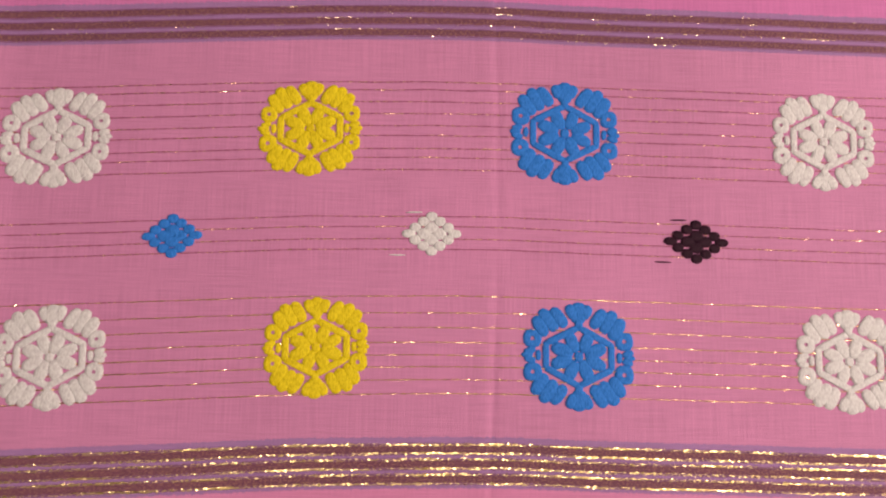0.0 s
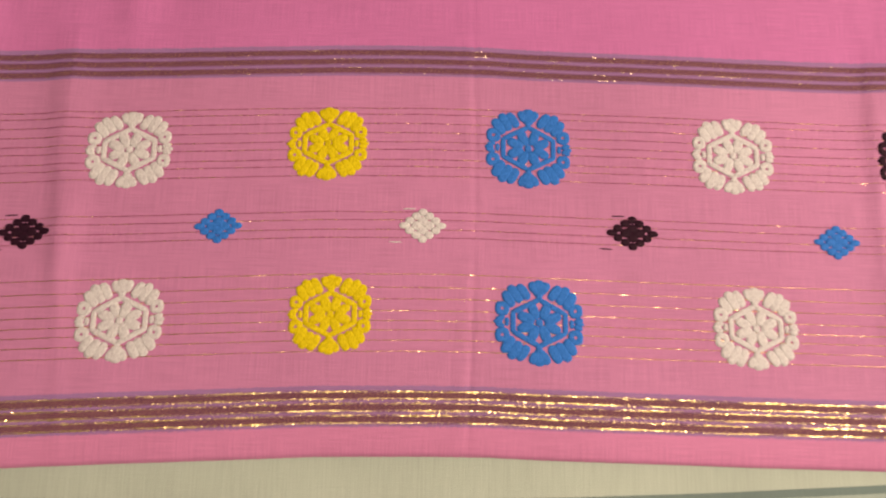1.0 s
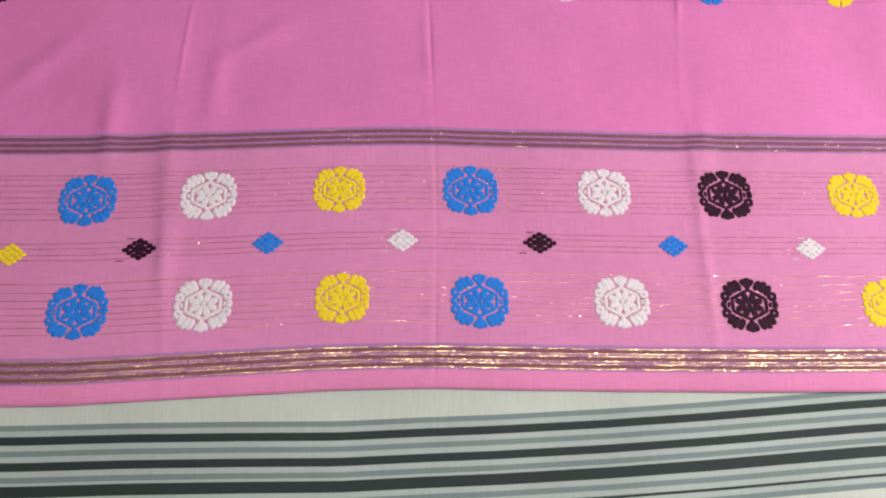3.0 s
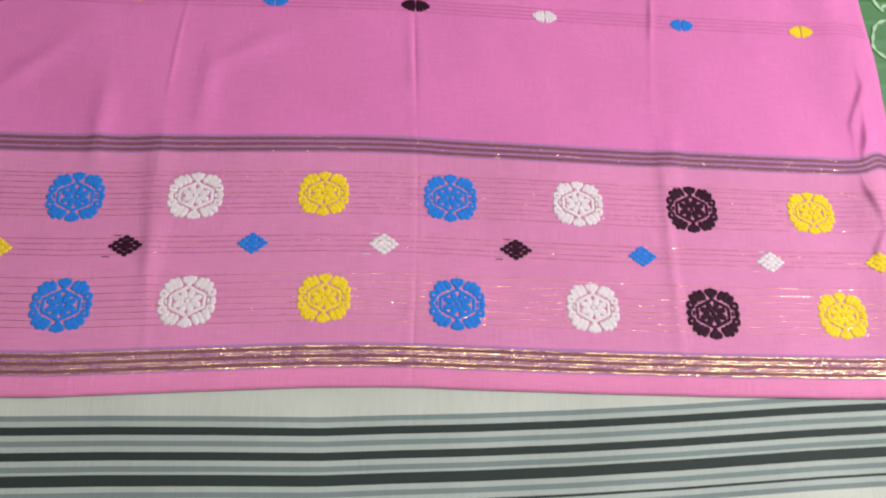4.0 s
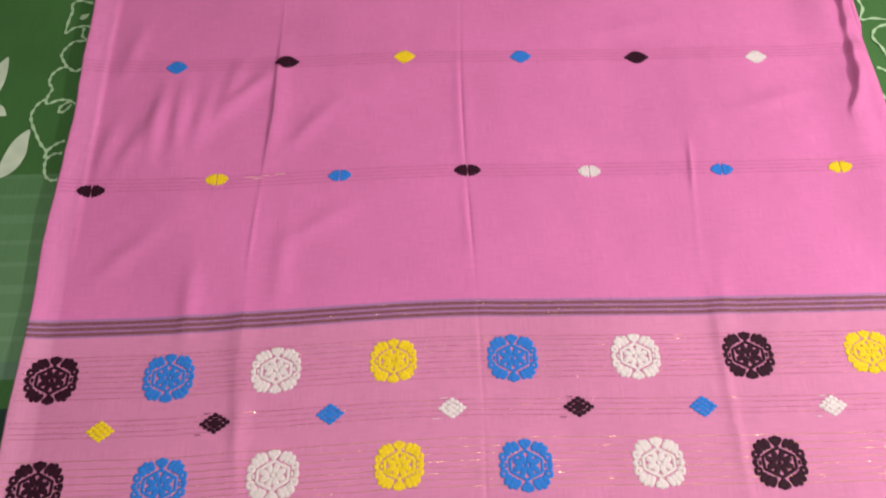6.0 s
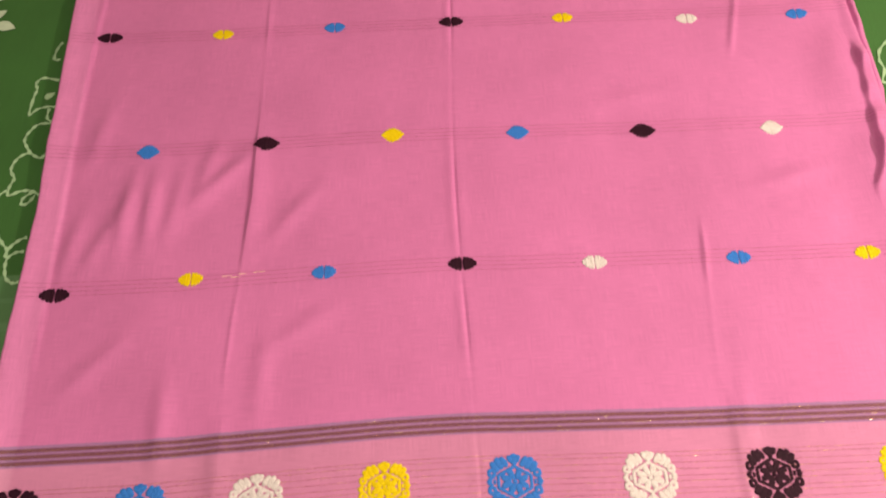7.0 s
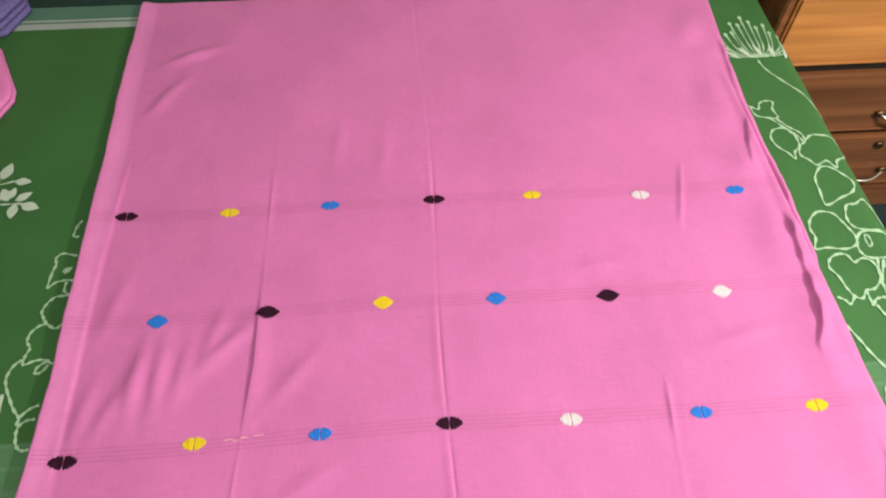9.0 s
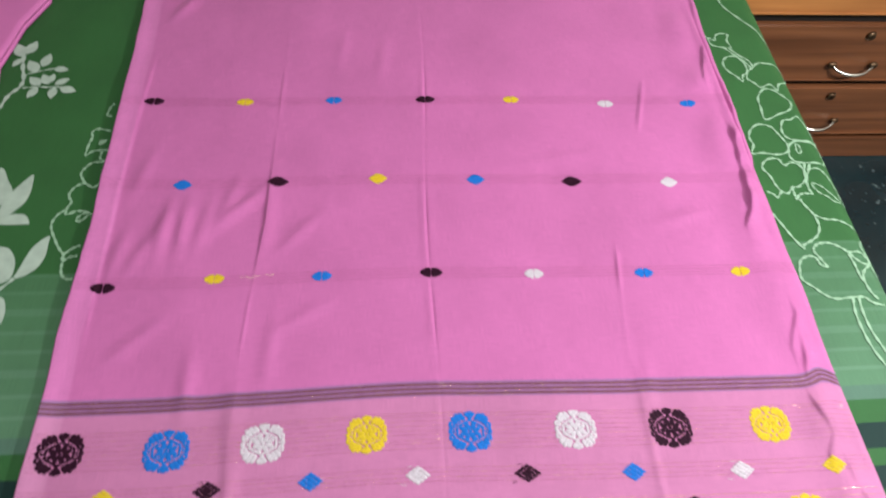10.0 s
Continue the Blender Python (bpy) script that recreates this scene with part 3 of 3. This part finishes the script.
def cloth_z(x, y):
    """Height of the shawl: creases from folding, small wrinkles, slack by the edges."""
    z = 0.0018 * noise.noise((x * 4, y * 4, 0.7)) + 0.0011 * noise.noise((x * 11, y * 9, 5.1)) + 0.0005 * noise.noise((x * 34, y * 8, 2.2))
    c = x - 0.088 - 0.004 * math.sin(y * 9)
    z += (0.0020 * bell(c + 0.005, 0.005) - 0.0022 * bell(c, 0.0020) + 0.0010 * bell(c - 0.006, 0.006)) * (0.05 + 0.30 * abs(noise.noise((0, y * 7, 2))) + 0.50 * (gate(y, 0.33, 0.40, 0.01) + gate(y, 0.45, 0.58, 0.015) + gate(y, 0.74, 0.84, 0.015)))
    c = x - lerp(y, [(0.25, -0.161), (0.32, -0.162), (0.38, -0.159), (0.47, -0.152), (0.52, -0.148), (0.74, -0.146), (0.9, -0.144)])
    z += 0.0050 * bell(c, 0.0030 if c < 0 else 0.014) * gate(y, 0.47, 0.60, 0.02) + 0.0020 * abs(noise.noise((3, y * 7, 1))) * bell(c, 0.0028) * (gate(y, 0.24, 0.46, 0.02) + gate(y, 0.68, 0.95))
    z += 0.0009 * bell(x + 0.165 + 0.1 * (y - 0.2), 0.006) * gate(y, 0.02, 0.25)
    z += 0.0034 * bell(x - 0.446 - 0.27 * (y - 0.726), 0.0035) * gate(y, 0.712, 0.805, 0.008)
    z += 0.0024 * bell(x - 0.351 - 0.1 * (y - 0.416), 0.0035) * (gate(y, 0.405, 0.455, 0.008) + 0.18 * gate(y, 0.28, 0.44))
    z += 0.0018 * bell(x - 0.345, 0.006) * gate(y, 0.05, 0.26)
    # puckers
    for px, py, a, amp in ((-0.290, 0.510, 0.08, 0.0052), (-0.264, 0.512, 0.02, 0.0046), (-0.236, 0.515, 0.16, 0.0030), (-0.188, 0.545, 0.75, 0.0042), (-0.315, 0.47, 0.4, 0.0024),
                           (-0.30, 1.12, 1.15, 0.0060), (-0.33, 1.02, 0.5, 0.0034), (-0.05, 0.90, 0.1, 0.0016), (0.02, 0.87, 0.1, 0.0016), (-0.335, 0.62, 0.2, 0.0022),
                           (-0.10, 0.50, 0.7, 0.0024), (-0.09, 0.36, 1.0, 0.0020), (0.47, 0.52, 1.3, 0.0022), (-0.30, 0.33, 0.8, 0.0022), (0.30, 0.64, 1.4, 0.0014), (-0.222, 0.270, -0.02, 0.0030), (-0.160, 0.225, -0.03, 0.0018), (-0.125, 0.315, 0.05, 0.0022),
                           (-0.155, 0.145, 0.06, 0.0022), (0.356, 0.245, 0.1, 0.0022), (-0.345, 0.47, 0.15, 0.0030), (-0.205, 0.56, 0.3, 0.0026)):
        u, v = x - px, y - py
        z += 1.35 * amp * bell(u * math.cos(a) - v * math.sin(a), 0.011) * bell(u * math.sin(a) + v * math.cos(a), 0.045)
    # slack along the free side
    slack = bell(x - 0.572, 0.028)
    z += 0.0075 * slack * (0.5 + noise.noise((x * 9 - y * 5, y * 13, 4))) * gate(y, 0.03, 1.2)
    for line, low, high, amp in (([(0.5, 0.557), (0.528, 0.571), (0.565, 0.579), (0.62, 0.583), (0.685, 0.589), (0.72, 0.588)], 0.505, 0.70, 0.0075),
                                 ([(0.73, 0.606), (0.80, 0.609)], 0.72, 0.81, 0.0040), ([(0.82, 0.576), (0.91, 0.600)], 0.82, 0.91, 0.0045), ([(1.0, 0.608), (1.08, 0.616)], 0.99, 1.09, 0.0045),
                                 ([(0.155, 0.557), (0.18, 0.569), (0.194, 0.567), (0.224, 0.559)], 0.155, 0.228, 0.0036), ([(0.30, 0.560), (0.35, 0.581)], 0.30, 0.355, 0.0045), ([(0.265, 0.567), (0.31, 0.577)], 0.265, 0.31, 0.0045), ([(0.05, 0.595), (0.13, 0.575)], 0.05, 0.13, 0.0040)):
        d = x - lerp(y, line) - 0.004 + 0.0025 * noise.noise((y * 24, 3, 6))
        if abs(d) < 0.1:
            z += 1.35 * amp * (0.75 + 0.8 * noise.noise((y * 30, 1, 2))) * bell(d, 0.0034 if d < 0 else 0.014) * gate(y, low, high, 0.012)
    z += 0.0036 * bell(x - 0.600, 0.008) * gate(y, 0.5, 1.0) - 0.0045 * bell(x - 0.6065, 0.0022) * gate(y, 0.62, 0.97, 0.02)
    # raised selvedge and doubled hem
    z += 0.0052 * bell(x - lerp(y, LEFT), 0.015) * (0.9 + 0.5 * noise.noise((y * 7, 2, 2)))
    z += 0.0015 * (1 - math.tanh((x + 0.362 - 0.004 * math.sin(y * 7)) / 0.0020)) * gate(y, 0.36, 0.84, 0.02)
    return z


def shawl_point(u, v):
    """u from 0 to 1 across, v metres along the warp."""
    x = (lerp(v, LEFT) + 0.0018 * noise.noise((v * 14, 0, 9)) + 0.0008 * noise.noise((v * 45, 0, 3))) * (1 - u) + (lerp(v, RIGHT) + 0.0015 * noise.noise((v * 12, 5, 1))) * u
    y = v + bow(x, v)
    edge = min((lerp(v, RIGHT) - x), v - 0.012, 1.283 - v)
    return Vector((x, y, cloth_z(x, y) - 0.002 * bell(edge, 0.004)))


us = np.unique(np.round(np.concatenate((np.linspace(0, 0.045, 25), np.linspace(0.045, 0.93, 290), np.linspace(0.93, 1, 60),
                                       np.linspace(0.225, 0.250, 26), np.linspace(0.468, 0.488, 34), np.linspace(0.730, 0.746, 18))), 4))
vs = np.linspace(0.012, 1.283, 420)
shawl = new("pink_shawl", grid_mesh(list(us), list(vs), shawl_point, lambda u, v: (u, v)))
shawl.data.materials.append(COTTON)
solid = shawl.modifiers.new("thickness", "SOLIDIFY")
solid.thickness, solid.offset = 0.0011, -1.0
tagged(shawl, "pink handwoven cotton shawl with embroidered motifs spread on the bed", "shawl")


# metallic threads laid in the weft: flat strips, twisted a little differently every millimetre or two
def thread(v, width, u0=0.004, u1=0.996, mat=GOLD, lift=0.00035, name="gold_thread", twist=0.20, step=0.0011):
    count = max(4, round((u1 - u0) / step))
    verts, faces = [], []
    for k in range(count + 1):
        p = shawl_point(u0 + (u1 - u0) * k / count, v)
        wob = 0.00022 * noise.noise((p.x * 60, v * 900, 8))
        wide = width * random.uniform(0.6, 1.4) / 2
        tilt = random.gauss(0, twist) + 0.6 * twist * noise.noise((p.x * 25, v * 700, 3))
        rise = lift + random.uniform(0, 0.0001)
        for s, up in ((-1, 0.0), (0, 0.0001), (1, 0.0)):
            verts.append((p.x, p.y + wob + s * wide, p.z + rise + up + s * wide * math.tan(tilt)))
        if k:
            n = 3 * k
            faces += [(n - 3, n, n + 1, n - 2), (n - 2, n + 1, n + 2, n - 1)]
    mesh = bpy.data.meshes.new(name)
    mesh.from_pydata(verts, [], faces)
    mesh.materials.append(mat)
    ob = new(name, mesh)
    ob.parent = shawl
    return ob


# rows above 0.13 take the zari copy with the missing glint painted in
for v in (0.2240, 0.2200, 0.2140, 0.2080, 0.2020, 0.1970, 0.1905, 0.1860, 0.1800, 0.1570, 0.1520, 0.1460, 0.1410, 0.1185, 0.1105, 0.1035, 0.0965, 0.0905, 0.0850, 0.0790, 0.0725):
    thread(v, 0.00048, mat=GOLD if v < 0.13 else UNLIT_GOLD)
for start, width in ((0.029, 0.0235), (0.2455, 0.0205)):
    for k in range(3):
        for edge in (0.095, 0.275):
            thread(start + (edge + 0.29 * k) * width, 0.00115 if start < 0.1 else 0.00055, mat=BORDER if start < 0.1 else DULL_GOLD, name="border_thread")
for row in (0.4285, 0.5985, 0.7705):
    for dv in (-0.0075, -0.0025, 0.0025, 0.0075):
        thread(row + dv, 0.0006, mat=FAINT, name="rose_thread")


# bits of gold thread whose lamp glint is painted as a pale non-metal colour
PALE_GLINT = plain("painted_glint_thread", (0.85, 0.58, 0.45), 0.4, 0.0, 0.3, 300)
for v, a, b in ((0.4330, 0.216, 0.227), (0.4340, 0.234, 0.243), (0.4352, 0.250, 0.262), (0.4312, 0.226, 0.236)):
    thread(v, 0.0007, a, b, PALE_GLINT, 0.0009, "glinting_gold_thread")


# motifs: small padded stitches that follow the cloth
def pad(bm, x, y, slope, cx, cy, a, b, turn, height, hole=0.0, squareness=2.0):
    c, s = math.cos(turn), math.sin(turn)
    n = 14
    rings = [(1.0, 0.0), (0.93, 0.62), (0.62, 0.95)] + ([(hole, 0.5)] if hole else [])
    made = []
    for r, h in rings:
        ring = []
        for k in range(n):
            t = 2 * math.pi * k / n
            ct, st = math.cos(t), math.sin(t)
            px = a * r * math.copysign(abs(ct) ** (2 / squareness), ct)
            py = b * r * math.copysign(abs(st) ** (2 / squareness), st)
            lx, ly = cx + px * c - py * s, cy + px * s + py * c
            wx, wy = x + lx, y + ly + slope * lx
            ring.append(bm.verts.new((wx, wy, cloth_z(wx, wy) + 0.0001 + h * height)))
        made.append(ring)
    for p, q in zip(made, made[1:]):
        for k in range(n):
            bm.faces.new((p[k], p[(k + 1) % n], q[(k + 1) % n], q[k]))
    if not hole:
        bm.faces.new(made[-1])


def flower_motif(x, y, slope, colour, w=0.0264, h=0.0242):
    """Hexagon round a rosette, ringed by lobes, fans and eyelets."""
    mat = YARN[colour]
    tall = 0.0007
    full = 1.16 if colour == "yellow" else 1.11
    size = {"yellow": 0.91, "white": 0.955}.get(colour, 0.99)
    w, h = w * size, h * size
    bm = bmesh.new()
    pad(bm, x, y, slope, 0, 0, 0.09 * w, 0.09 * w, 0, tall, 0, 2.5)
    root = part("flower_motif", bm, mat, shawl, colour + " embroidered hexagonal flower motif")
    corners = [Vector((px * w, py * h)) for px, py in ((0, 0.58), (0.60, 0.24), (0.60, -0.24), (0, -0.58), (-0.60, -0.24), (-0.60, 0.24))]
    for p, q in zip(corners, corners[1:] + corners[:1]):
        d, m, b2 = q - p, (p + q) / 2, bmesh.new()
        pad(b2, x, y, slope, m.x, m.y, d.length / 2 + 0.001, 0.00155 * full, math.atan2(d.y, d.x), tall, 0, 5.0)
        part("hexagon_bar", b2, mat, root)

    def piece(name, cx, cy, a, b, turn, hole=0.0):
        b2 = bmesh.new()
        j = full * random.uniform(0.95, 1.05)
        pad(b2, x, y, slope, cx * w + random.uniform(-1, 1) * 0.0002, cy * h, a * w * j, b * w * j, radians(turn + random.uniform(-5, 5)), tall * random.uniform(0.9, 1.15), hole, 2.5)
        part(name, b2, mat, root)
    for k in range(8):
        a = 22.5 + 45 * k
        piece("rosette_petal", 0.27 * math.cos(radians(a)) * 1.22, 0.27 * math.sin(radians(a)) * 1.12, 0.19, 0.112, a)
    for sy in (1, -1):
        piece("fan_tip", 0, 0.86 * sy, 0.14, 0.18, 0)
        piece("fan_side", -0.14, 0.88 * sy, 0.095, 0.13, 28 * sy)
        piece("fan_side", 0.14, 0.88 * sy, 0.095, 0.13, -28 * sy)
        piece("fan_stalk", 0, 0.66 * sy, 0.07, 0.1, 0)
        for sx in (1, -1):
            for cx, cy, a, b in ((0.37, 0.76, 0.20, 0.112), (0.55, 0.70, 0.225, 0.12), (0.71, 0.57, 0.20, 0.115)):
                piece("leaf_lobe", cx * sx, cy * sy, a, b, 56 if sx * sy > 0 else 124)
            piece("eyelet", 0.84 * sx, 0.33 * sy, 0.155, 0.155, 0, 0.2)
    for sx in (1, -1):
        piece("side_bead", 0.90 * sx, 0.085, 0.10, 0.058, 15)
        piece("side_bead", 0.94 * sx, 0.0, 0.10, 0.048, 0)
        piece("side_bead", 0.90 * sx, -0.085, 0.10, 0.058, -15)
        piece("side_bead", 0.74 * sx, 0.0, 0.05, 0.09, 0)


def stitched(name, stitch, label, x, y, slope, mat, pads):
    """A small motif: its first stitch carries the others."""
    root = None
    for cx, cy, a, b, turn in pads:
        bm = bmesh.new()
        pad(bm, x, y, slope, cx, cy, a, b, turn, 0.0007 * random.uniform(0.85, 1.15), 0, 2.2)
        ob = part(name if root is None else stitch, bm, mat, root or shawl, label if root is None else "")
        root = root or ob


def diamond_motif(x, y, slope, colour, w=0.0162, h=0.0112):
    w *= 1.0 if colour == "black" else 0.88
    pads = []
    for i in range(4):
        for j in range(4):
            end = abs(i - j) == 3
            ax, ay = (i - j) / 3, (i + j - 3) / 3
            out = 0.97 + 0.30 * abs(ax * ay)
            inner = 1.22 if abs(ax) + abs(ay) < 0.5 else 1.0
            pads.append((ax * out * 0.80 * w, ay * out * 0.76 * h, 0.0034 if end else 0.0029 * inner, 0.0021 if end else 0.00245 * inner, 0))
    for sy in (-1, 1) if colour in ("white", "black") else ():
        pads.append((-0.0125 + 0.004 * sy, sy * 0.0104, 0.0042, 0.0004, 0.02 * sy))
    stitched("diamond_motif", "diamond_stitch", colour + " embroidered diamond motif", x, y, slope, YARN[colour], pads)


def split_motif(x, y, slope, colour, w=0.0150, h=0.0086):
    """A small oval motif with a slit up its middle."""
    w *= 1.0 if colour == "black" else 0.85
    pads = [(cx * sx * w, random.uniform(-1, 1) * 0.0003, b * w * 1.12, tall_h * h, 0) for sx in (-1, 1)
            for cx, tall_h, b in ((0.19, 1.0, 0.165), (0.43, 0.94, 0.18), (0.69, 0.72, 0.17), (0.90, 0.40, 0.14))]
    stitched("oval_motif", "oval_stitch", "small " + colour + " embroidered oval motif", x, y, slope, YARN[colour], pads)


def almond_motif(x, y, slope, colour, w=0.0150, h=0.0108):
    w *= 1.0 if colour == "black" else 0.87
    pads = [(cx * w, random.uniform(-1, 1) * 0.0003, 0.175 * w, tall_h * h, 0)
            for cx, tall_h in ((0.0, 1.0), (0.24, 0.93), (-0.24, 0.95), (0.47, 0.74), (-0.47, 0.76), (0.68, 0.52), (-0.68, 0.50), (0.87, 0.24), (-0.87, 0.24))]
    stitched("almond_motif", "almond_stitch", "small " + colour + " embroidered almond motif", x, y, slope, YARN[colour], pads)


BIG = ["black", "blue", "white", "yellow", "blue", "white", "black", "yellow"]
ROW_U = [(-0.354, 0.189), (-0.233, 0.188), (-0.122, 0.193), (0.0, 0.200), (0.125, 0.200), (0.254, 0.198), (0.372, 0.196), (0.499, 0.196)]
ROW_L = [(-0.348, 0.082), (-0.228, 0.082), (-0.118, 0.088), (0.006, 0.094), (0.131, 0.091), (0.262, 0.090), (0.381, 0.087), (0.512, 0.087)]
ROW_D = [(-0.295, 0.135), (-0.180, 0.140), (-0.064, 0.146), (0.060, 0.149), (0.189, 0.147), (0.316, 0.144), (0.447, 0.141), (0.560, 0.142)]
ROW_A = [(-0.353, 0.412), (-0.209, 0.425), (-0.064, 0.426), (0.087, 0.429), (0.231, 0.424), (0.388, 0.422), (0.528, 0.421)]
ROW_B = [(-0.277, 0.591), (-0.137, 0.595), (0.013, 0.600), (0.162, 0.597), (0.311, 0.592), (0.464, 0.588)]
ROW_C = [(-0.349, 0.768), (-0.204, 0.767), (-0.060, 0.771), (0.091, 0.772), (0.235, 0.770), (0.395, 0.761), (0.537, 0.760)]


def slope_at(x, y):
    return (bow(x + 0.03, y) - bow(x - 0.03, y)) / 0.06


for row, colours, make in ((ROW_U, BIG, flower_motif), (ROW_L, BIG, flower_motif),
                           (ROW_D, ["yellow", "black", "blue", "white", "black", "blue", "white", "yellow"], diamond_motif),
                           (ROW_A, ["black", "yellow", "blue", "black", "white", "blue", "yellow"], split_motif),
                           (ROW_B, ["blue", "black", "yellow", "blue", "black", "white"], almond_motif),
                           (ROW_C, ["black", "yellow", "blue", "black", "yellow", "white", "blue"], split_motif)):
    for (mx, my), colour in zip(row, colours):
        make(mx, my, slope_at(mx, my), colour)


# ---- folded cloths further up the bed ----
def folded_cloth(name, outline, layers, thick, mat, label):
    """A stack of rounded folds with the given outline."""
    root = None
    cx, cy = sum(p[0] for p in outline) / len(outline), sum(p[1] for p in outline) / len(outline)
    for k in range(layers):
        bm = bmesh.new()
        ring = [Vector(p) + (Vector(q) - Vector(p)) * f / 4 for p, q in zip(outline, outline[1:] + outline[:1]) for f in range(4)]
        shrink = 1 - 0.006 * ((k * 2) % 3)
        rows = []
        for r, h in ((1.0, 0.12), (1.004, 0.5), (0.99, 0.9), (0.9, 1.0), (0.4, 1.04)):
            row = []
            for p in ring:
                x, y = cx + (p.x - cx) * r * shrink, cy + (p.y - cy) * r * shrink
                row.append(bm.verts.new((x, y, SHEET_Z + 0.0015 + thick * (k + h) + 0.004 * noise.noise((x * 9, y * 9, k)) * h)))
            rows.append(row)
        n = len(ring)
        for a, c in zip(rows, rows[1:]):
            for i in range(n):
                bm.faces.new((a[i], a[(i + 1) % n], c[(i + 1) % n], c[i]))
        bm.faces.new(rows[-1])
        bm.faces.new(rows[0][::-1])
        ob = part(name if root is None else "fold", bm, mat, root)
        root = root or ob
    return tagged(root, label, "cloth")


folded_cloth("folded_cloth", [(-0.582, 1.050), (-0.637, 1.161), (-0.75, 1.200), (-1.0, 1.18), (-1.02, 0.80), (-0.75, 0.72), (-0.620, 0.765), (-0.604, 0.800), (-0.615, 0.850), (-0.608, 0.90), (-0.602, 0.955), (-0.578, 1.025)], 2, 0.008,
             plain("plain_pink_cotton", PINK, 0.75, 0.0, 0.12, 12), "folded plain pink cotton cloth lying on the bedsheet")
folded_cloth("folded_scarf", [(-0.615, 1.27), (-0.66, 1.36), (-0.85, 1.40), (-1.0, 1.30), (-0.95, 1.19), (-0.72, 1.175), (-0.64, 1.20)], 3, 0.013, VIOLET, "folded violet knitted scarf on the bedsheet")


# ---- chest of drawers ----
CX0, CX1, CY0, CY1 = 0.80, 1.75, 1.20, 1.70
chest = tagged(new("chest_of_drawers"), "varnished brown wooden chest of drawers beside the bed", "chest of drawers")
part("body", boxed((CX0, CY0 + 0.02, -0.60), (CX1, CY1, 0.20), 0.004), SLOT, chest, smooth=False)
part("side_panel", boxed((CX0 - 0.018, CY0 + 0.004, -0.625), (CX0 - 0.001, CY1, 0.20), 0.003), WOOD_SHADED, chest, smooth=False)
part("side_panel", boxed((CX1 + 0.001, CY0 + 0.004, -0.625), (CX1 + 0.018, CY1, 0.20), 0.003), WOOD_SHADED, chest, smooth=False)
part("plinth", boxed((CX0, CY0 + 0.002, -0.63), (CX1, CY0 + 0.019, -0.552), 0.003), WOOD_SHADED, chest, smooth=False)
part("top", boxed((CX0 - 0.03, CY0 - 0.02, 0.201), (CX1 + 0.03, CY1, 0.228), 0.006), WOOD_LIT, chest, smooth=False)


def bail(x, z, parent):
    bm = bmesh.new()
    last = None
    for k in range(17):
        s = -1 + 2 * k / 16
        c = Vector((x + 0.052 * s, CY0 - 0.008 - 0.022 * (1 - s * s), z - 0.010 * (1 - s ** 4)))
        r = 0.0034 + 0.0014 * (1 - s * s)
        ring = [bm.verts.new(c + Vector((0, r * math.cos(a), r * math.sin(a)))) for a in np.linspace(0, 2 * math.pi, 9)[:-1]]
        if last:
            for i in range(8):
                bm.faces.new((last[i], last[(i + 1) % 8], ring[(i + 1) % 8], ring[i]))
        last = ring
    part("handle", bm, CHROME, parent, "curved chrome bail handle")
    for s in (-1, 1):
        bm = bmesh.new()
        bmesh.ops.create_uvsphere(bm, u_segments=12, v_segments=8, radius=0.0095, matrix=Matrix.Translation((x + 0.052 * s, CY0 - 0.006, z)) @ Matrix.Diagonal((1.3, 0.7, 1, 1)))
        part("handle_mount", bm, BRONZE, parent)


# shade on the lower drawers is put into their wood colour
for low, high, mat, fitted in ((-0.536, -0.366, WOOD_SHADED, True), (-0.346, -0.176, WOOD_SHADED, True), (-0.150, 0.012, WOOD_LIT, False), (0.030, 0.190, WOOD_LIT, False)):
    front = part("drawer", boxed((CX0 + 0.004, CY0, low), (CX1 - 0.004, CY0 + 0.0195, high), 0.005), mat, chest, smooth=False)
    part("lower_rail", boxed((CX0 + 0.006, CY0 - 0.004, low + 0.004), (CX1 - 0.006, CY0 - 0.0005, low + 0.011), 0.0015), mat, front, smooth=False)
    if fitted:
        for hx in (1.162, 1.56):
            bail(hx, low + 0.057, front)
            bm = bmesh.new()
            bmesh.ops.create_cone(bm, cap_ends=True, segments=16, radius1=0.013, radius2=0.009, depth=0.006, matrix=Matrix.Translation((hx + 0.002, CY0 - 0.003, low + 0.141)) @ Matrix.Rotation(radians(90), 4, "X"))
            part("escutcheon", bm, BRONZE, front, "tarnished brass keyhole plate")
